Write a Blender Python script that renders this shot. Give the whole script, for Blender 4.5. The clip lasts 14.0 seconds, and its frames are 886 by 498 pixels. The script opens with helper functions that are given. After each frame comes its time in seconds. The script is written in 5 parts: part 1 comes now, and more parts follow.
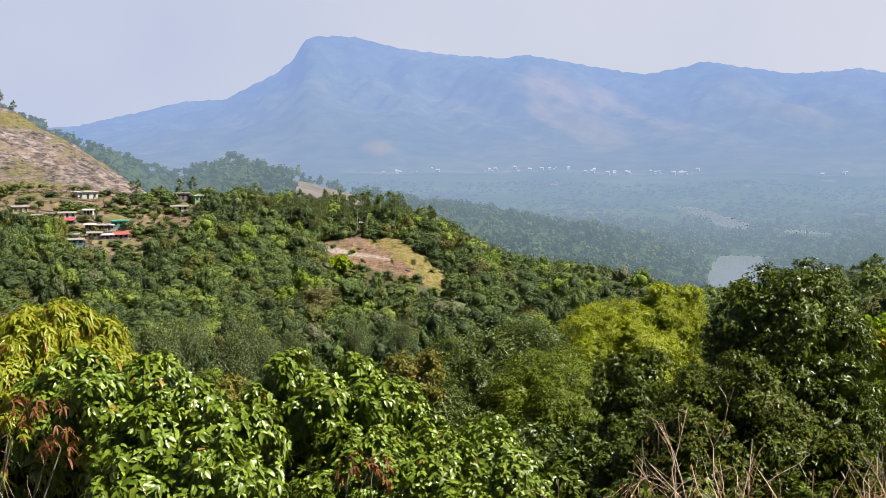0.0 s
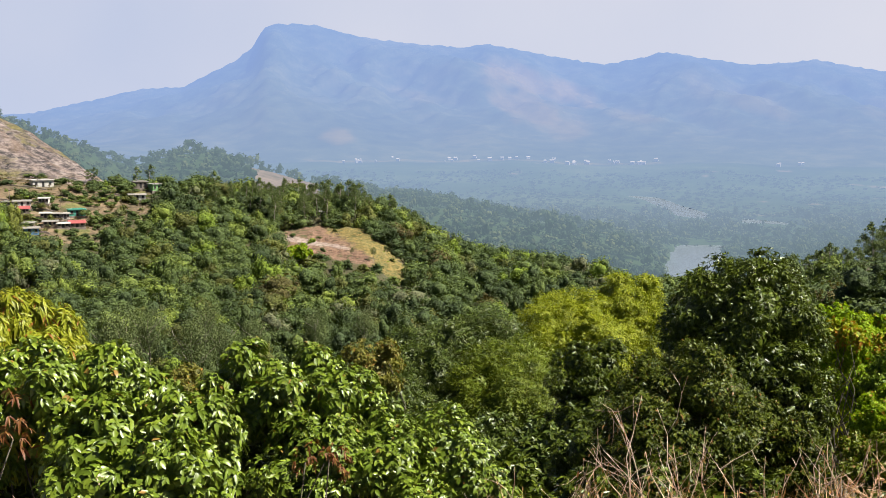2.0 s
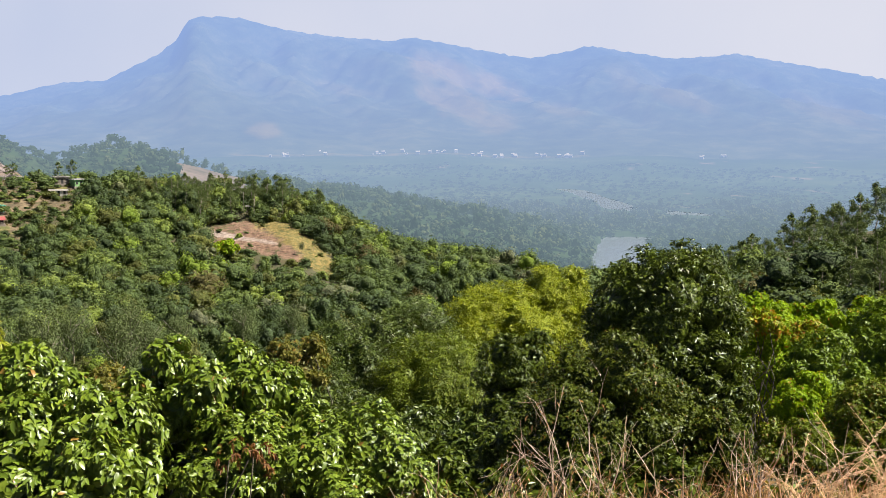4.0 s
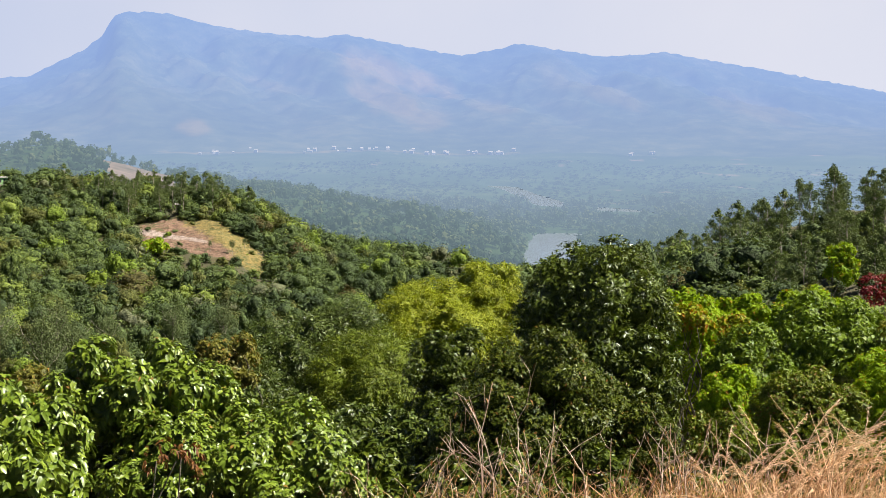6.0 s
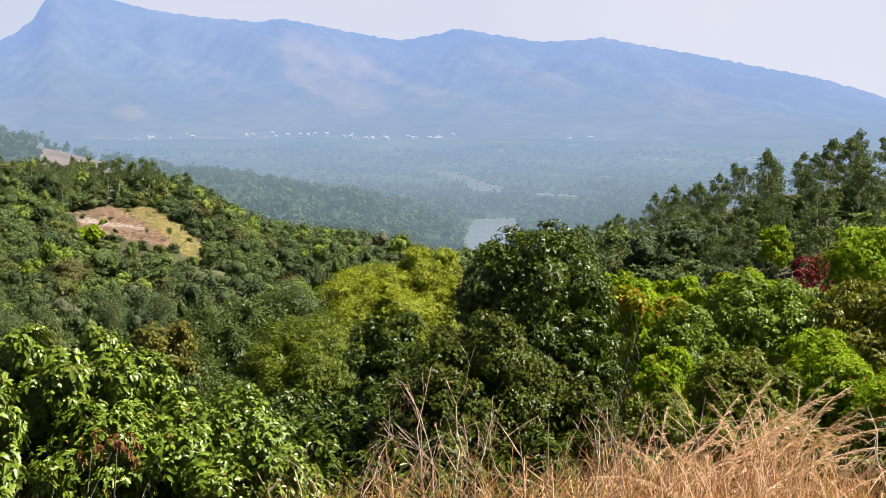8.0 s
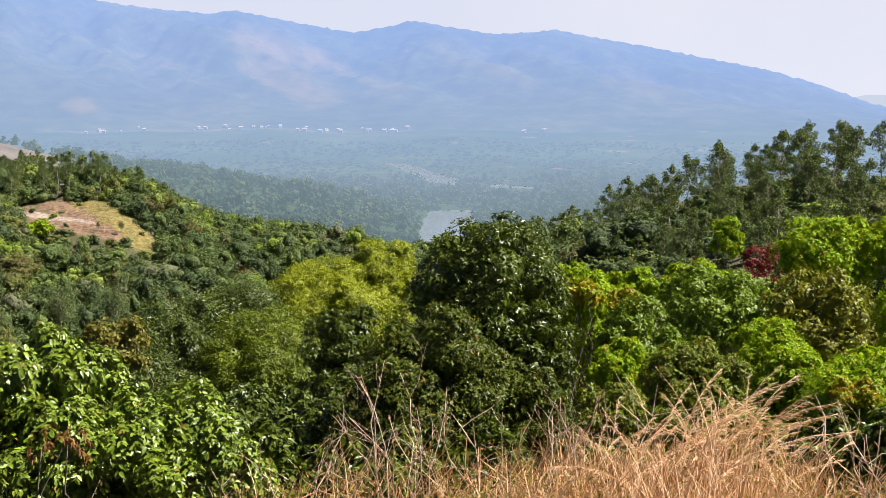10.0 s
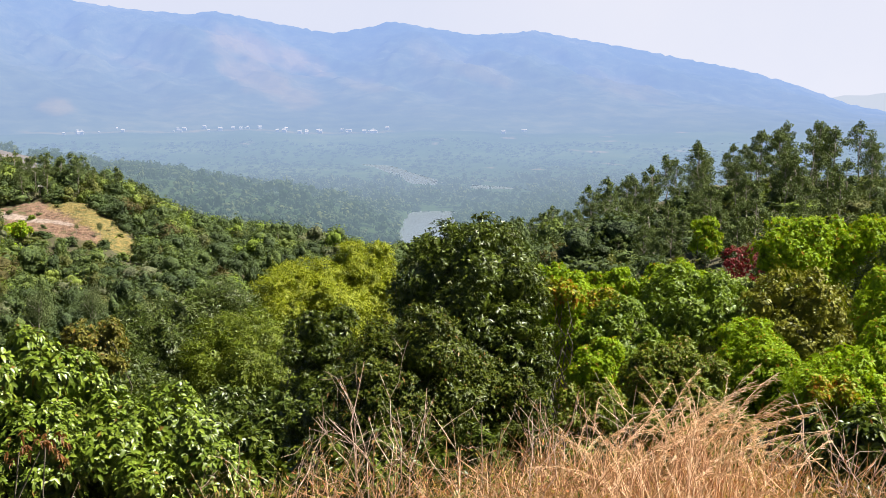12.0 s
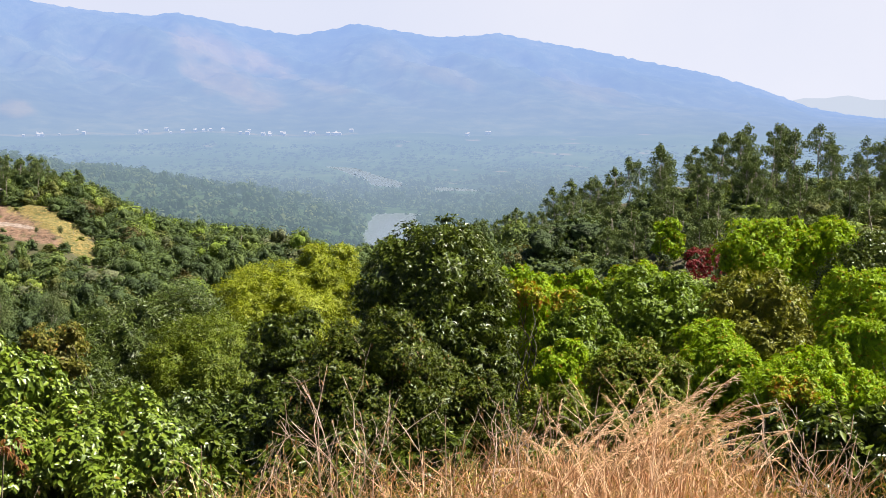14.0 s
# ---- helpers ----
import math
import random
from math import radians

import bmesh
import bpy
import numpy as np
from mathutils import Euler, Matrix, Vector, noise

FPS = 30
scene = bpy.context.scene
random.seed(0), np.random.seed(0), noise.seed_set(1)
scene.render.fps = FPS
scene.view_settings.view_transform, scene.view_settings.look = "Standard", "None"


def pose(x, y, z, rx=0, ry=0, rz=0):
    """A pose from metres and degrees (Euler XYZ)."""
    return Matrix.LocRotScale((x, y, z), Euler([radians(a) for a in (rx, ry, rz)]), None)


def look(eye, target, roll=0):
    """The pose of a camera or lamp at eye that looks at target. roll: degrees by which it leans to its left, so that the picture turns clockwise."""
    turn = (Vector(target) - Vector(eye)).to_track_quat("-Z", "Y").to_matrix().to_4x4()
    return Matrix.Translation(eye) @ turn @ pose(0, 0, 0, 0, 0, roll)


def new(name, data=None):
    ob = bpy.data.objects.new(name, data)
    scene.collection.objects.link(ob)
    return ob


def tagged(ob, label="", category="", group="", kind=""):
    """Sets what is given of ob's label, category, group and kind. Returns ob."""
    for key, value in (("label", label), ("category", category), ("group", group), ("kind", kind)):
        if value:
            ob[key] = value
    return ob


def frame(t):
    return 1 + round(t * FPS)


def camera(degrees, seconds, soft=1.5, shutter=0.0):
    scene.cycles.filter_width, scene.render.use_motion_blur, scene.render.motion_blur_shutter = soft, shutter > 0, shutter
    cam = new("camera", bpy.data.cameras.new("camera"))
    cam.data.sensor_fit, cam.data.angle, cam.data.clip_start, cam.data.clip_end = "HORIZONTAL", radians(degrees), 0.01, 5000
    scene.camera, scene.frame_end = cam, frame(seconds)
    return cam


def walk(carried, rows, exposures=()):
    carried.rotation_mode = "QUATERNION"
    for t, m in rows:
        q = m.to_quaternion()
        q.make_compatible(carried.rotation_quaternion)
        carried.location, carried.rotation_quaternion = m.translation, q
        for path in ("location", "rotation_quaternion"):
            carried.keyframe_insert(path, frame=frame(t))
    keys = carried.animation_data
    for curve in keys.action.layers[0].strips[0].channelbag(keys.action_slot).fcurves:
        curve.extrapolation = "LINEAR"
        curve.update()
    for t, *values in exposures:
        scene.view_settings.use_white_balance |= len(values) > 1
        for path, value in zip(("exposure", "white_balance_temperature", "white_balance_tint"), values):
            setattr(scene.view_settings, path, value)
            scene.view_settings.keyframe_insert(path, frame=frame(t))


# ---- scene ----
# ---- camera and its walk ----
cam = camera(43.0, 14.0, soft=0.7)
EYE = 1.6
# seconds, metres to the right, yaw, pitch, roll
ROWS = [
    (0.0, 0.0000, 0.000, -5.250, 0.000),
    (0.5, 0.0056, -0.274, -5.416, -0.220),
    (1.0, 0.0070, -0.555, -5.566, -0.176),
    (1.5, 0.0126, -1.118, -5.662, -0.254),
    (2.0, 0.0168, -2.019, -5.795, -0.255),
    (2.5, 0.0238, -3.092, -5.995, -0.380),
    (3.0, 0.0336, -3.992, -6.109, -0.292),
    (5.5, 0.0615, -8.243, -6.047, -0.109),
    (6.0, 0.0664, -9.139, -6.240, -0.148),
    (6.5, 0.0713, -10.108, -6.529, -0.054),
    (7.0, 0.0748, -10.980, -6.758, 0.168),
    (7.5, 0.0769, -11.679, -6.896, 0.067),
    (8.0, 0.0790, -12.207, -6.979, -0.115),
    (10.5, 0.0916, -14.974, -7.411, -0.053),
    (11.0, 0.0923, -15.273, -7.409, -0.092),
    (11.5, 0.0930, -15.443, -7.412, 0.037),
    (12.0, 0.0937, -15.542, -7.323, 0.017),
    (12.5, 0.0965, -16.017, -7.146, 0.165),
    (13.0, 0.0986, -16.606, -7.066, 0.031),
    (13.5, 0.0993, -17.078, -7.120, 0.052),
    (14.0, 0.1000, -17.363, -7.208, -0.051),
]
walk(cam, [(t, pose(x, 0, EYE, 90 + pitch, roll, yaw)) for t, x, yaw, pitch, roll in ROWS],
     exposures=[(0.0, 1.06), (3.0, 1.11), (6.5, 1.17), (11.0, 1.28), (14.0, 1.32)])

# ---- sky and sun ----
SUN_BEARING, SUN_HEIGHT = 103, 54
world = bpy.data.worlds.new("sky")
scene.world = world
world.use_nodes = True
nt = world.node_tree
sky = nt.nodes.new("ShaderNodeTexSky")
sky.sky_type = 'NISHITA'
sky.sun_disc = False
sky.sun_elevation, sky.sun_rotation = radians(SUN_HEIGHT), radians(SUN_BEARING)
sky.altitude, sky.air_density, sky.dust_density, sky.ozone_density = 2500, 0.25, 0.5, 1.0
nt.nodes["Background"].inputs["Strength"].default_value = 0.05
# a band of bright haze low over the horizon, thinning upwards
split = nt.nodes.new("ShaderNodeSeparateXYZ")
veil, fold = nt.nodes.new("ShaderNodeMapRange"), nt.nodes.new("ShaderNodeMath")
fold.operation = 'ABSOLUTE'
veil.interpolation_type = 'SMOOTHSTEP'
veil.inputs[1].default_value, veil.inputs[2].default_value, veil.inputs[3].default_value, veil.inputs[4].default_value = 0.13, 0.17, 0.96, 0.0
haze = nt.nodes.new("ShaderNodeMix")
haze.data_type = 'RGBA'
coord = nt.nodes.new("ShaderNodeTexCoord")
nt.links.new(coord.outputs["Generated"], split.inputs[0])
nt.links.new(split.outputs["Z"], fold.inputs[0])
nt.links.new(fold.outputs[0], veil.inputs[0])
nt.links.new(veil.outputs[0], haze.inputs[0])
nt.links.new(sky.outputs[0], haze.inputs[6])
# the haze is paler towards the sun's side, and faintly uneven
side, cloud, pale = nt.nodes.new("ShaderNodeMapRange"), nt.nodes.new("ShaderNodeTexNoise"), nt.nodes.new("ShaderNodeMix")
side.inputs[1].default_value, side.inputs[2].default_value = -0.45, 0.55
cloud.inputs["Scale"].default_value, cloud.inputs["Detail"].default_value = 5.0, 5
stir = nt.nodes.new("ShaderNodeMath")
stir.operation = 'MULTIPLY_ADD'
stir.inputs[1].default_value, stir.inputs[2].default_value = 0.9, -0.45
total = nt.nodes.new("ShaderNodeMath")
pale.data_type = 'RGBA'
pale.inputs[6].default_value, pale.inputs[7].default_value = (5.3, 5.85, 7.5, 1), (6.9, 7.0, 7.9, 1)
nt.links.new(split.outputs["X"], side.inputs[0])
nt.links.new(coord.outputs["Generated"], cloud.inputs["Vector"])
nt.links.new(cloud.outputs["Fac"], stir.inputs[0])
nt.links.new(stir.outputs[0], total.inputs[0])
nt.links.new(side.outputs[0], total.inputs[1])
nt.links.new(total.outputs[0], pale.inputs[0])
nt.links.new(pale.outputs[2], haze.inputs[7])
nt.links.new(haze.outputs[2], nt.nodes["Background"].inputs["Color"])
lamp = bpy.data.lights.new("sun", 'SUN')
lamp.energy, lamp.angle, lamp.color = 5.0, radians(0.5), (1.0, 0.935, 0.82)
sun = new("sun", lamp)
b, e = radians(SUN_BEARING), radians(SUN_HEIGHT)
sun.matrix_world = look(Vector((math.sin(b) * math.cos(e), math.cos(b) * math.cos(e), math.sin(e))) * 100, (0, 0, 0))


# ---- materials ----
def blank(name):
    m = bpy.data.materials.new(name)
    m.use_nodes = True
    t = m.node_tree
    t.nodes.clear()
    return m, t, t.nodes.new("ShaderNodeOutputMaterial")


def ramp(t, fac, stops):
    r = t.nodes.new("ShaderNodeValToRGB")
    el = r.color_ramp.elements
    while len(el) < len(stops):
        el.new(0.5)
    for e, (p, c) in zip(el, stops):
        e.position, e.color = p, (*c, 1)
    t.links.new(fac, r.inputs[0])
    return r.outputs[0]


def noise_at(t, scale, detail=4, rough=0.55):
    g = t.nodes.new("ShaderNodeNewGeometry")
    n = t.nodes.new("ShaderNodeTexNoise")
    n.inputs["Scale"].default_value, n.inputs["Detail"].default_value, n.inputs["Roughness"].default_value = scale, detail, rough
    t.links.new(g.outputs["Position"], n.inputs["Vector"])
    return n.outputs["Fac"]


def mixed(t, fac, a, b, kind='MIX'):
    m = t.nodes.new("ShaderNodeMix")
    m.data_type, m.blend_type = 'RGBA', kind
    for sock, v in ((m.inputs[0], fac), (m.inputs[6], a), (m.inputs[7], b)):
        if isinstance(v, tuple):
            sock.default_value = (*v, 1)
        elif isinstance(v, (int, float)):
            sock.default_value = v
        else:
            t.links.new(v, sock)
    return m.outputs[2]


def math_node(t, op, a, b=0.0):
    m = t.nodes.new("ShaderNodeMath")
    m.operation = op
    for sock, v in zip(m.inputs, (a, b)):
        if isinstance(v, (int, float)):
            sock.default_value = v
        else:
            t.links.new(v, sock)
    return m.outputs[0]


def leaf_material(name, dark, mid, light, gloss=0.35, through_light=0.3, dead=None, dead_share=0.0, tint=False, spec=0.25):
    """Leaves: each leaf takes a tone of its own; some are dead or young."""
    m, t, out = blank(name)
    g = t.nodes.new("ShaderNodeNewGeometry")
    pick = g.outputs["Random Per Island"]
    if tint:
        a = t.nodes.new("ShaderNodeAttribute")
        a.attribute_name = "tint"
        pick = math_node(t, 'ADD', math_node(t, 'MULTIPLY', pick, 0.35), math_node(t, 'MULTIPLY', a.outputs["Fac"], 0.75))
    if not tint:
        dark, light = (tuple(0.45 * a + 0.55 * b for a, b in zip(c, mid)) for c in (dark, light))
    col = ramp(t, pick, [(0.0, dark), (0.5, mid), (1.0, light)])
    n = noise_at(t, 2.0 if not tint else 0.05, 3)
    col = mixed(t, math_node(t, 'MULTIPLY', n, 0.3), col, dark)
    if tint:
        w = t.nodes.new("ShaderNodeTexWhiteNoise")
        w.noise_dimensions = '1D'
        t.links.new(math_node(t, 'MULTIPLY', a.outputs["Fac"], 977.0), w.inputs["W"])
        for low, high, other in ((0.0, 0.22, (0.055, 0.085, 0.04)), (0.22, 0.32, (0.14, 0.135, 0.03)), (0.36, 0.378, (0.14, 0.09, 0.035)), (0.40, 0.45, (0.25, 0.36, 0.03)), (0.5, 0.54, (0.20, 0.20, 0.13))):
            hit = math_node(t, 'MULTIPLY', math_node(t, 'GREATER_THAN', w.outputs["Value"], low), math_node(t, 'LESS_THAN', w.outputs["Value"], high))
            col = mixed(t, math_node(t, 'MULTIPLY', hit, 0.6), col, other)
    if dead:
        w = t.nodes.new("ShaderNodeTexWhiteNoise")
        w.noise_dimensions = '1D'
        t.links.new(g.outputs["Random Per Island"], w.inputs["W"])
        col = mixed(t, math_node(t, 'LESS_THAN', w.outputs["Value"], dead_share), col, dead)
    p = t.nodes.new("ShaderNodeBsdfPrincipled")
    p.inputs["Roughness"].default_value = gloss
    if tint:
        # one noise drives both: bump hollows painted darker and cooler, crests lighter and warmer
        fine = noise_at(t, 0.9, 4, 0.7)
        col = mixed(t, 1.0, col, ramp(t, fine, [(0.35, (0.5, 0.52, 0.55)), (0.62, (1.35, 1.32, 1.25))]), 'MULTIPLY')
        bp = t.nodes.new("ShaderNodeBump")
        bp.inputs["Strength"].default_value, bp.inputs["Distance"].default_value = 1.0, 1.2
        t.links.new(fine, bp.inputs["Height"])
        t.links.new(bp.outputs[0], p.inputs["Normal"])
    p.inputs["Specular IOR Level"].default_value = spec
    t.links.new(col, p.inputs["Base Color"])
    tr = t.nodes.new("ShaderNodeBsdfTranslucent")
    t.links.new(mixed(t, 1.0, col, (1.3, 1.25, 0.5), 'MULTIPLY'), tr.inputs["Color"])
    mx = t.nodes.new("ShaderNodeMixShader")
    mx.inputs[0].default_value = through_light * 0.68
    t.links.new(p.outputs[0], mx.inputs[1])
    t.links.new(tr.outputs[0], mx.inputs[2])
    t.links.new(mx.outputs[0], out.inputs[0])
    return m


def plain_material(name, a, b, scale, rough=0.8, bump=0.3, fine=None, deep=None):
    """Two tones in patches, a finer grain over them, and relief."""
    m, t, out = blank(name)
    p = t.nodes.new("ShaderNodeBsdfPrincipled")
    p.inputs["Roughness"].default_value = rough
    n1, n2 = noise_at(t, scale), noise_at(t, fine or scale * 7, 5, 0.65)
    f = math_node(t, 'ADD', math_node(t, 'MULTIPLY', n1, 0.5), math_node(t, 'MULTIPLY', n2, 0.5))
    t.links.new(ramp(t, f, [(0.40, a), (0.60, b)]), p.inputs["Base Color"])
    bp = t.nodes.new("ShaderNodeBump")
    bp.inputs["Strength"].default_value, bp.inputs["Distance"].default_value = bump, deep or 0.04 / scale
    t.links.new(n2, bp.inputs["Height"])
    t.links.new(bp.outputs[0], p.inputs["Normal"])
    t.links.new(p.outputs[0], out.inputs[0])
    return m


def haze_glow_material(name, tones, scale, tint=False, bare=None, paler=0.0, thin=1.0):
    """The far backdrop: woods and slopes with valley haze painted in, a glow that grows and turns bluer with distance.
    """
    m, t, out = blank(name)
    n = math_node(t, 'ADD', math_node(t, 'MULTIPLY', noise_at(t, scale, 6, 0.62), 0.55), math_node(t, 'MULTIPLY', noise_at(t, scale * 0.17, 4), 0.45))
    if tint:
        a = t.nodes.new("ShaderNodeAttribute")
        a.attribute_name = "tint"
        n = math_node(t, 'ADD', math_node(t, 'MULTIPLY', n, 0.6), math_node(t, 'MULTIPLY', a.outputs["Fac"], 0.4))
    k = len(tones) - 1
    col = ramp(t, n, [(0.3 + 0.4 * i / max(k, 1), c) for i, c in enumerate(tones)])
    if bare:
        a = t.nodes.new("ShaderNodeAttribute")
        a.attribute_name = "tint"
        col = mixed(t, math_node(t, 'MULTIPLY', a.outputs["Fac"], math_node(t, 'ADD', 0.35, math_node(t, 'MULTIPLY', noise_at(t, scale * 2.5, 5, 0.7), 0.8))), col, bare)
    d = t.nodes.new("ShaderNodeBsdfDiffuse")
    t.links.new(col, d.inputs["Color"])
    # painted haze: emission share and tint follow distance from the world origin
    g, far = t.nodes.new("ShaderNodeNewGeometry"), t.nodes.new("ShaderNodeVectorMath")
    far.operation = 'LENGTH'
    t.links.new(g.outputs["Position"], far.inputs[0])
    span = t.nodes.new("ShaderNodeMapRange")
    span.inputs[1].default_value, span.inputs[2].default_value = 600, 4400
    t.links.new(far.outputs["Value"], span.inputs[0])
    glow_share = ramp(t, span.outputs[0], [(p, (q, q, q)) for p, q in ((0.0, 0.43), (0.1, 0.645), (0.25, 0.71), (0.55, 0.73), (1.0, 0.78))])
    haze_glow = ramp(t, span.outputs[0], [(0.0, (0.10, 0.142, 0.158)), (0.1, (0.135, 0.185, 0.219)), (0.22, (0.164, 0.219, 0.286)), (0.45, (0.183, 0.250, 0.362)), (0.65, (0.182, 0.250, 0.405)), (1.0, (0.183, 0.268, 0.49))])
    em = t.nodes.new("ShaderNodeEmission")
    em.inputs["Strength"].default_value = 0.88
    t.links.new(mixed(t, paler, haze_glow, (0.32, 0.345, 0.39)), em.inputs["Color"])
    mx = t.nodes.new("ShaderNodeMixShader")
    t.links.new(math_node(t, 'MULTIPLY', glow_share, thin), mx.inputs[0])
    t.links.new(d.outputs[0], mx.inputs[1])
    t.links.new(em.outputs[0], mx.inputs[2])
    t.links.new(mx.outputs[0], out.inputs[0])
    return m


EARTH = plain_material("forest_floor", (0.035, 0.04, 0.015), (0.10, 0.08, 0.035), 0.25)
DRY_EARTH = plain_material("dry_earth", (0.075, 0.058, 0.032), (0.21, 0.15, 0.09), 0.12, 0.9, 0.8, 0.7, 0.5)


def rock_material(name):
    """Weathered sheet rock: grey-violet faces with dark cracks running down the slope, and strips of thin grass."""
    m, t, out = blank(name)
    p = t.nodes.new("ShaderNodeBsdfPrincipled")
    p.inputs["Roughness"].default_value = 0.85
    g = t.nodes.new("ShaderNodeNewGeometry")

    def streaks(scale, along, across, detail, rough):
        mp = t.nodes.new("ShaderNodeMapping")
        mp.inputs["Rotation"].default_value, mp.inputs["Scale"].default_value = (0, -0.55, 0.3), (along, 0.3, across)
        t.links.new(g.outputs["Position"], mp.inputs["Vector"])
        n = t.nodes.new("ShaderNodeTexNoise")
        n.inputs["Scale"].default_value, n.inputs["Detail"].default_value, n.inputs["Roughness"].default_value = scale, detail, rough
        t.links.new(mp.outputs[0], n.inputs["Vector"])
        return n.outputs["Fac"]

    n = streaks(0.5, 0.5, 1.0, 8, 0.75)
    col = ramp(t, n, [(0.42, (0.03, 0.027, 0.03)), (0.47, (0.12, 0.10, 0.10)), (0.52, (0.24, 0.195, 0.19)), (0.60, (0.42, 0.35, 0.325))])
    col = mixed(t, ramp(t, noise_at(t, 0.05, 4), [(0.45, (0, 0, 0)), (0.62, (0.6, 0.6, 0.6))]), col, (0.26, 0.18, 0.13))
    turf = ramp(t, noise_at(t, 0.5, 5, 0.7), [(0.4, (0.10, 0.10, 0.025)), (0.6, (0.26, 0.22, 0.075))])
    sep = t.nodes.new("ShaderNodeSeparateXYZ")
    t.links.new(g.outputs["Position"], sep.inputs[0])
    west = math_node(t, 'MAXIMUM', math_node(t, 'MINIMUM', math_node(t, 'MULTIPLY', math_node(t, 'ADD', sep.outputs["X"], 178.0), -0.002), 0.07), -0.08)
    strip = math_node(t, 'ADD', math_node(t, 'MULTIPLY', streaks(0.055, 0.35, 1.3, 4, 0.6), 0.72), math_node(t, 'MULTIPLY', n, 0.28))
    strip = math_node(t, 'ADD', strip, west)
    col = mixed(t, ramp(t, strip, [(0.53, (0, 0, 0)), (0.59, (0.9, 0.9, 0.9))]), col, turf)
    t.links.new(col, p.inputs["Base Color"])
    bp = t.nodes.new("ShaderNodeBump")
    bp.inputs["Strength"].default_value, bp.inputs["Distance"].default_value = 1.0, 4.0
    t.links.new(n, bp.inputs["Height"])
    t.links.new(bp.outputs[0], p.inputs["Normal"])
    t.links.new(p.outputs[0], out.inputs[0])
    return m


ROCK = rock_material("bare_rock")
ROCK_GRASS = plain_material("thin_grass_on_rock", (0.07, 0.08, 0.02), (0.17, 0.15, 0.055), 0.05, 0.9, 0.7, 0.4, 1.2)


def clearing_material(name):
    """Cleared red-brown earth, with a pale scraped strip and yellow grass creeping in from one side."""
    m, t, out = blank(name)
    p = t.nodes.new("ShaderNodeBsdfPrincipled")
    p.inputs["Roughness"].default_value = 0.9
    patch, grain = noise_at(t, 0.12, 5, 0.65), noise_at(t, 0.6, 6, 0.7)
    ragged = math_node(t, 'SUBTRACT', math_node(t, 'ADD', math_node(t, 'MULTIPLY', patch, 0.9), math_node(t, 'MULTIPLY', grain, 0.7)), 0.8)

    def share(key, low, high):
        a = t.nodes.new("ShaderNodeAttribute")
        a.attribute_name = key
        return ramp(t, math_node(t, 'ADD', a.outputs["Fac"], ragged), [(low, (0, 0, 0)), (high, (1, 1, 1))])

    earth = ramp(t, grain, [(0.36, (0.085, 0.05, 0.032)), (0.5, (0.19, 0.112, 0.075)), (0.64, (0.29, 0.18, 0.125))])
    pale = ramp(t, grain, [(0.36, (0.17, 0.125, 0.105)), (0.62, (0.42, 0.34, 0.30))])
    grass = ramp(t, grain, [(0.36, (0.075, 0.082, 0.02)), (0.5, (0.18, 0.145, 0.042)), (0.64, (0.31, 0.215, 0.07))])
    tufts = ramp(t, noise_at(t, 0.35, 4, 0.6), [(0.56, (0, 0, 0)), (0.66, (0.8, 0.8, 0.8))])
    col = mixed(t, share("scraped", 0.45, 0.6), earth, pale)
    col = mixed(t, share("grassed", 0.42, 0.62), col, grass)
    col = mixed(t, tufts, col, (0.075, 0.085, 0.025))
    t.links.new(col, p.inputs["Base Color"])
    bp = t.nodes.new("ShaderNodeBump")
    bp.inputs["Strength"].default_value, bp.inputs["Distance"].default_value = 1.0, 1.2
    t.links.new(grain, bp.inputs["Height"])
    t.links.new(bp.outputs[0], p.inputs["Normal"])
    t.links.new(p.outputs[0], out.inputs[0])
    return m


CLEARED = clearing_material("cleared_red_earth")
BARK = plain_material("grey_bark", (0.06, 0.05, 0.04), (0.20, 0.17, 0.13), 3.0)
PALE_BARK = plain_material("pale_eucalyptus_bark", (0.18, 0.15, 0.12), (0.42, 0.37, 0.31), 1.2)
TWIG = plain_material("dry_twig", (0.32, 0.20, 0.14), (0.70, 0.54, 0.43), 8.0)

# backdrop tones; these far materials all emit the painted haze
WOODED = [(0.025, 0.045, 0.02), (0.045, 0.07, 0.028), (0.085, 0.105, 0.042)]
HILL_FAR = haze_glow_material("hazy_hill", WOODED, 0.03)
HILL_WOODS = haze_glow_material("hazy_hill_woods", [(0.022, 0.04, 0.022), (0.05, 0.07, 0.036), (0.115, 0.13, 0.062)], 0.03, True)
HILL_ROCK = haze_glow_material("hazy_hill_rock", [(0.09, 0.065, 0.05), (0.25, 0.17, 0.135), (0.42, 0.31, 0.25)], 0.11)
VALLEY = haze_glow_material("hazy_valley", [(0.02, 0.04, 0.012), (0.05, 0.08, 0.03), (0.13, 0.15, 0.06)], 0.006, bare=(0.30, 0.20, 0.14))
VALLEY_WOODS = haze_glow_material("hazy_valley_woods", WOODED, 0.012, True)
MOUNTAIN = haze_glow_material("hazy_mountain", [(0.025, 0.045, 0.03), (0.07, 0.09, 0.05), (0.16, 0.16, 0.085)], 0.016, bare=(0.31, 0.205, 0.065))
FAR_RIDGE = haze_glow_material("far_ridge_in_haze", [(0.75, 0.76, 0.78), (0.8, 0.8, 0.82)], 0.002, paler=0.92, thin=1.2)

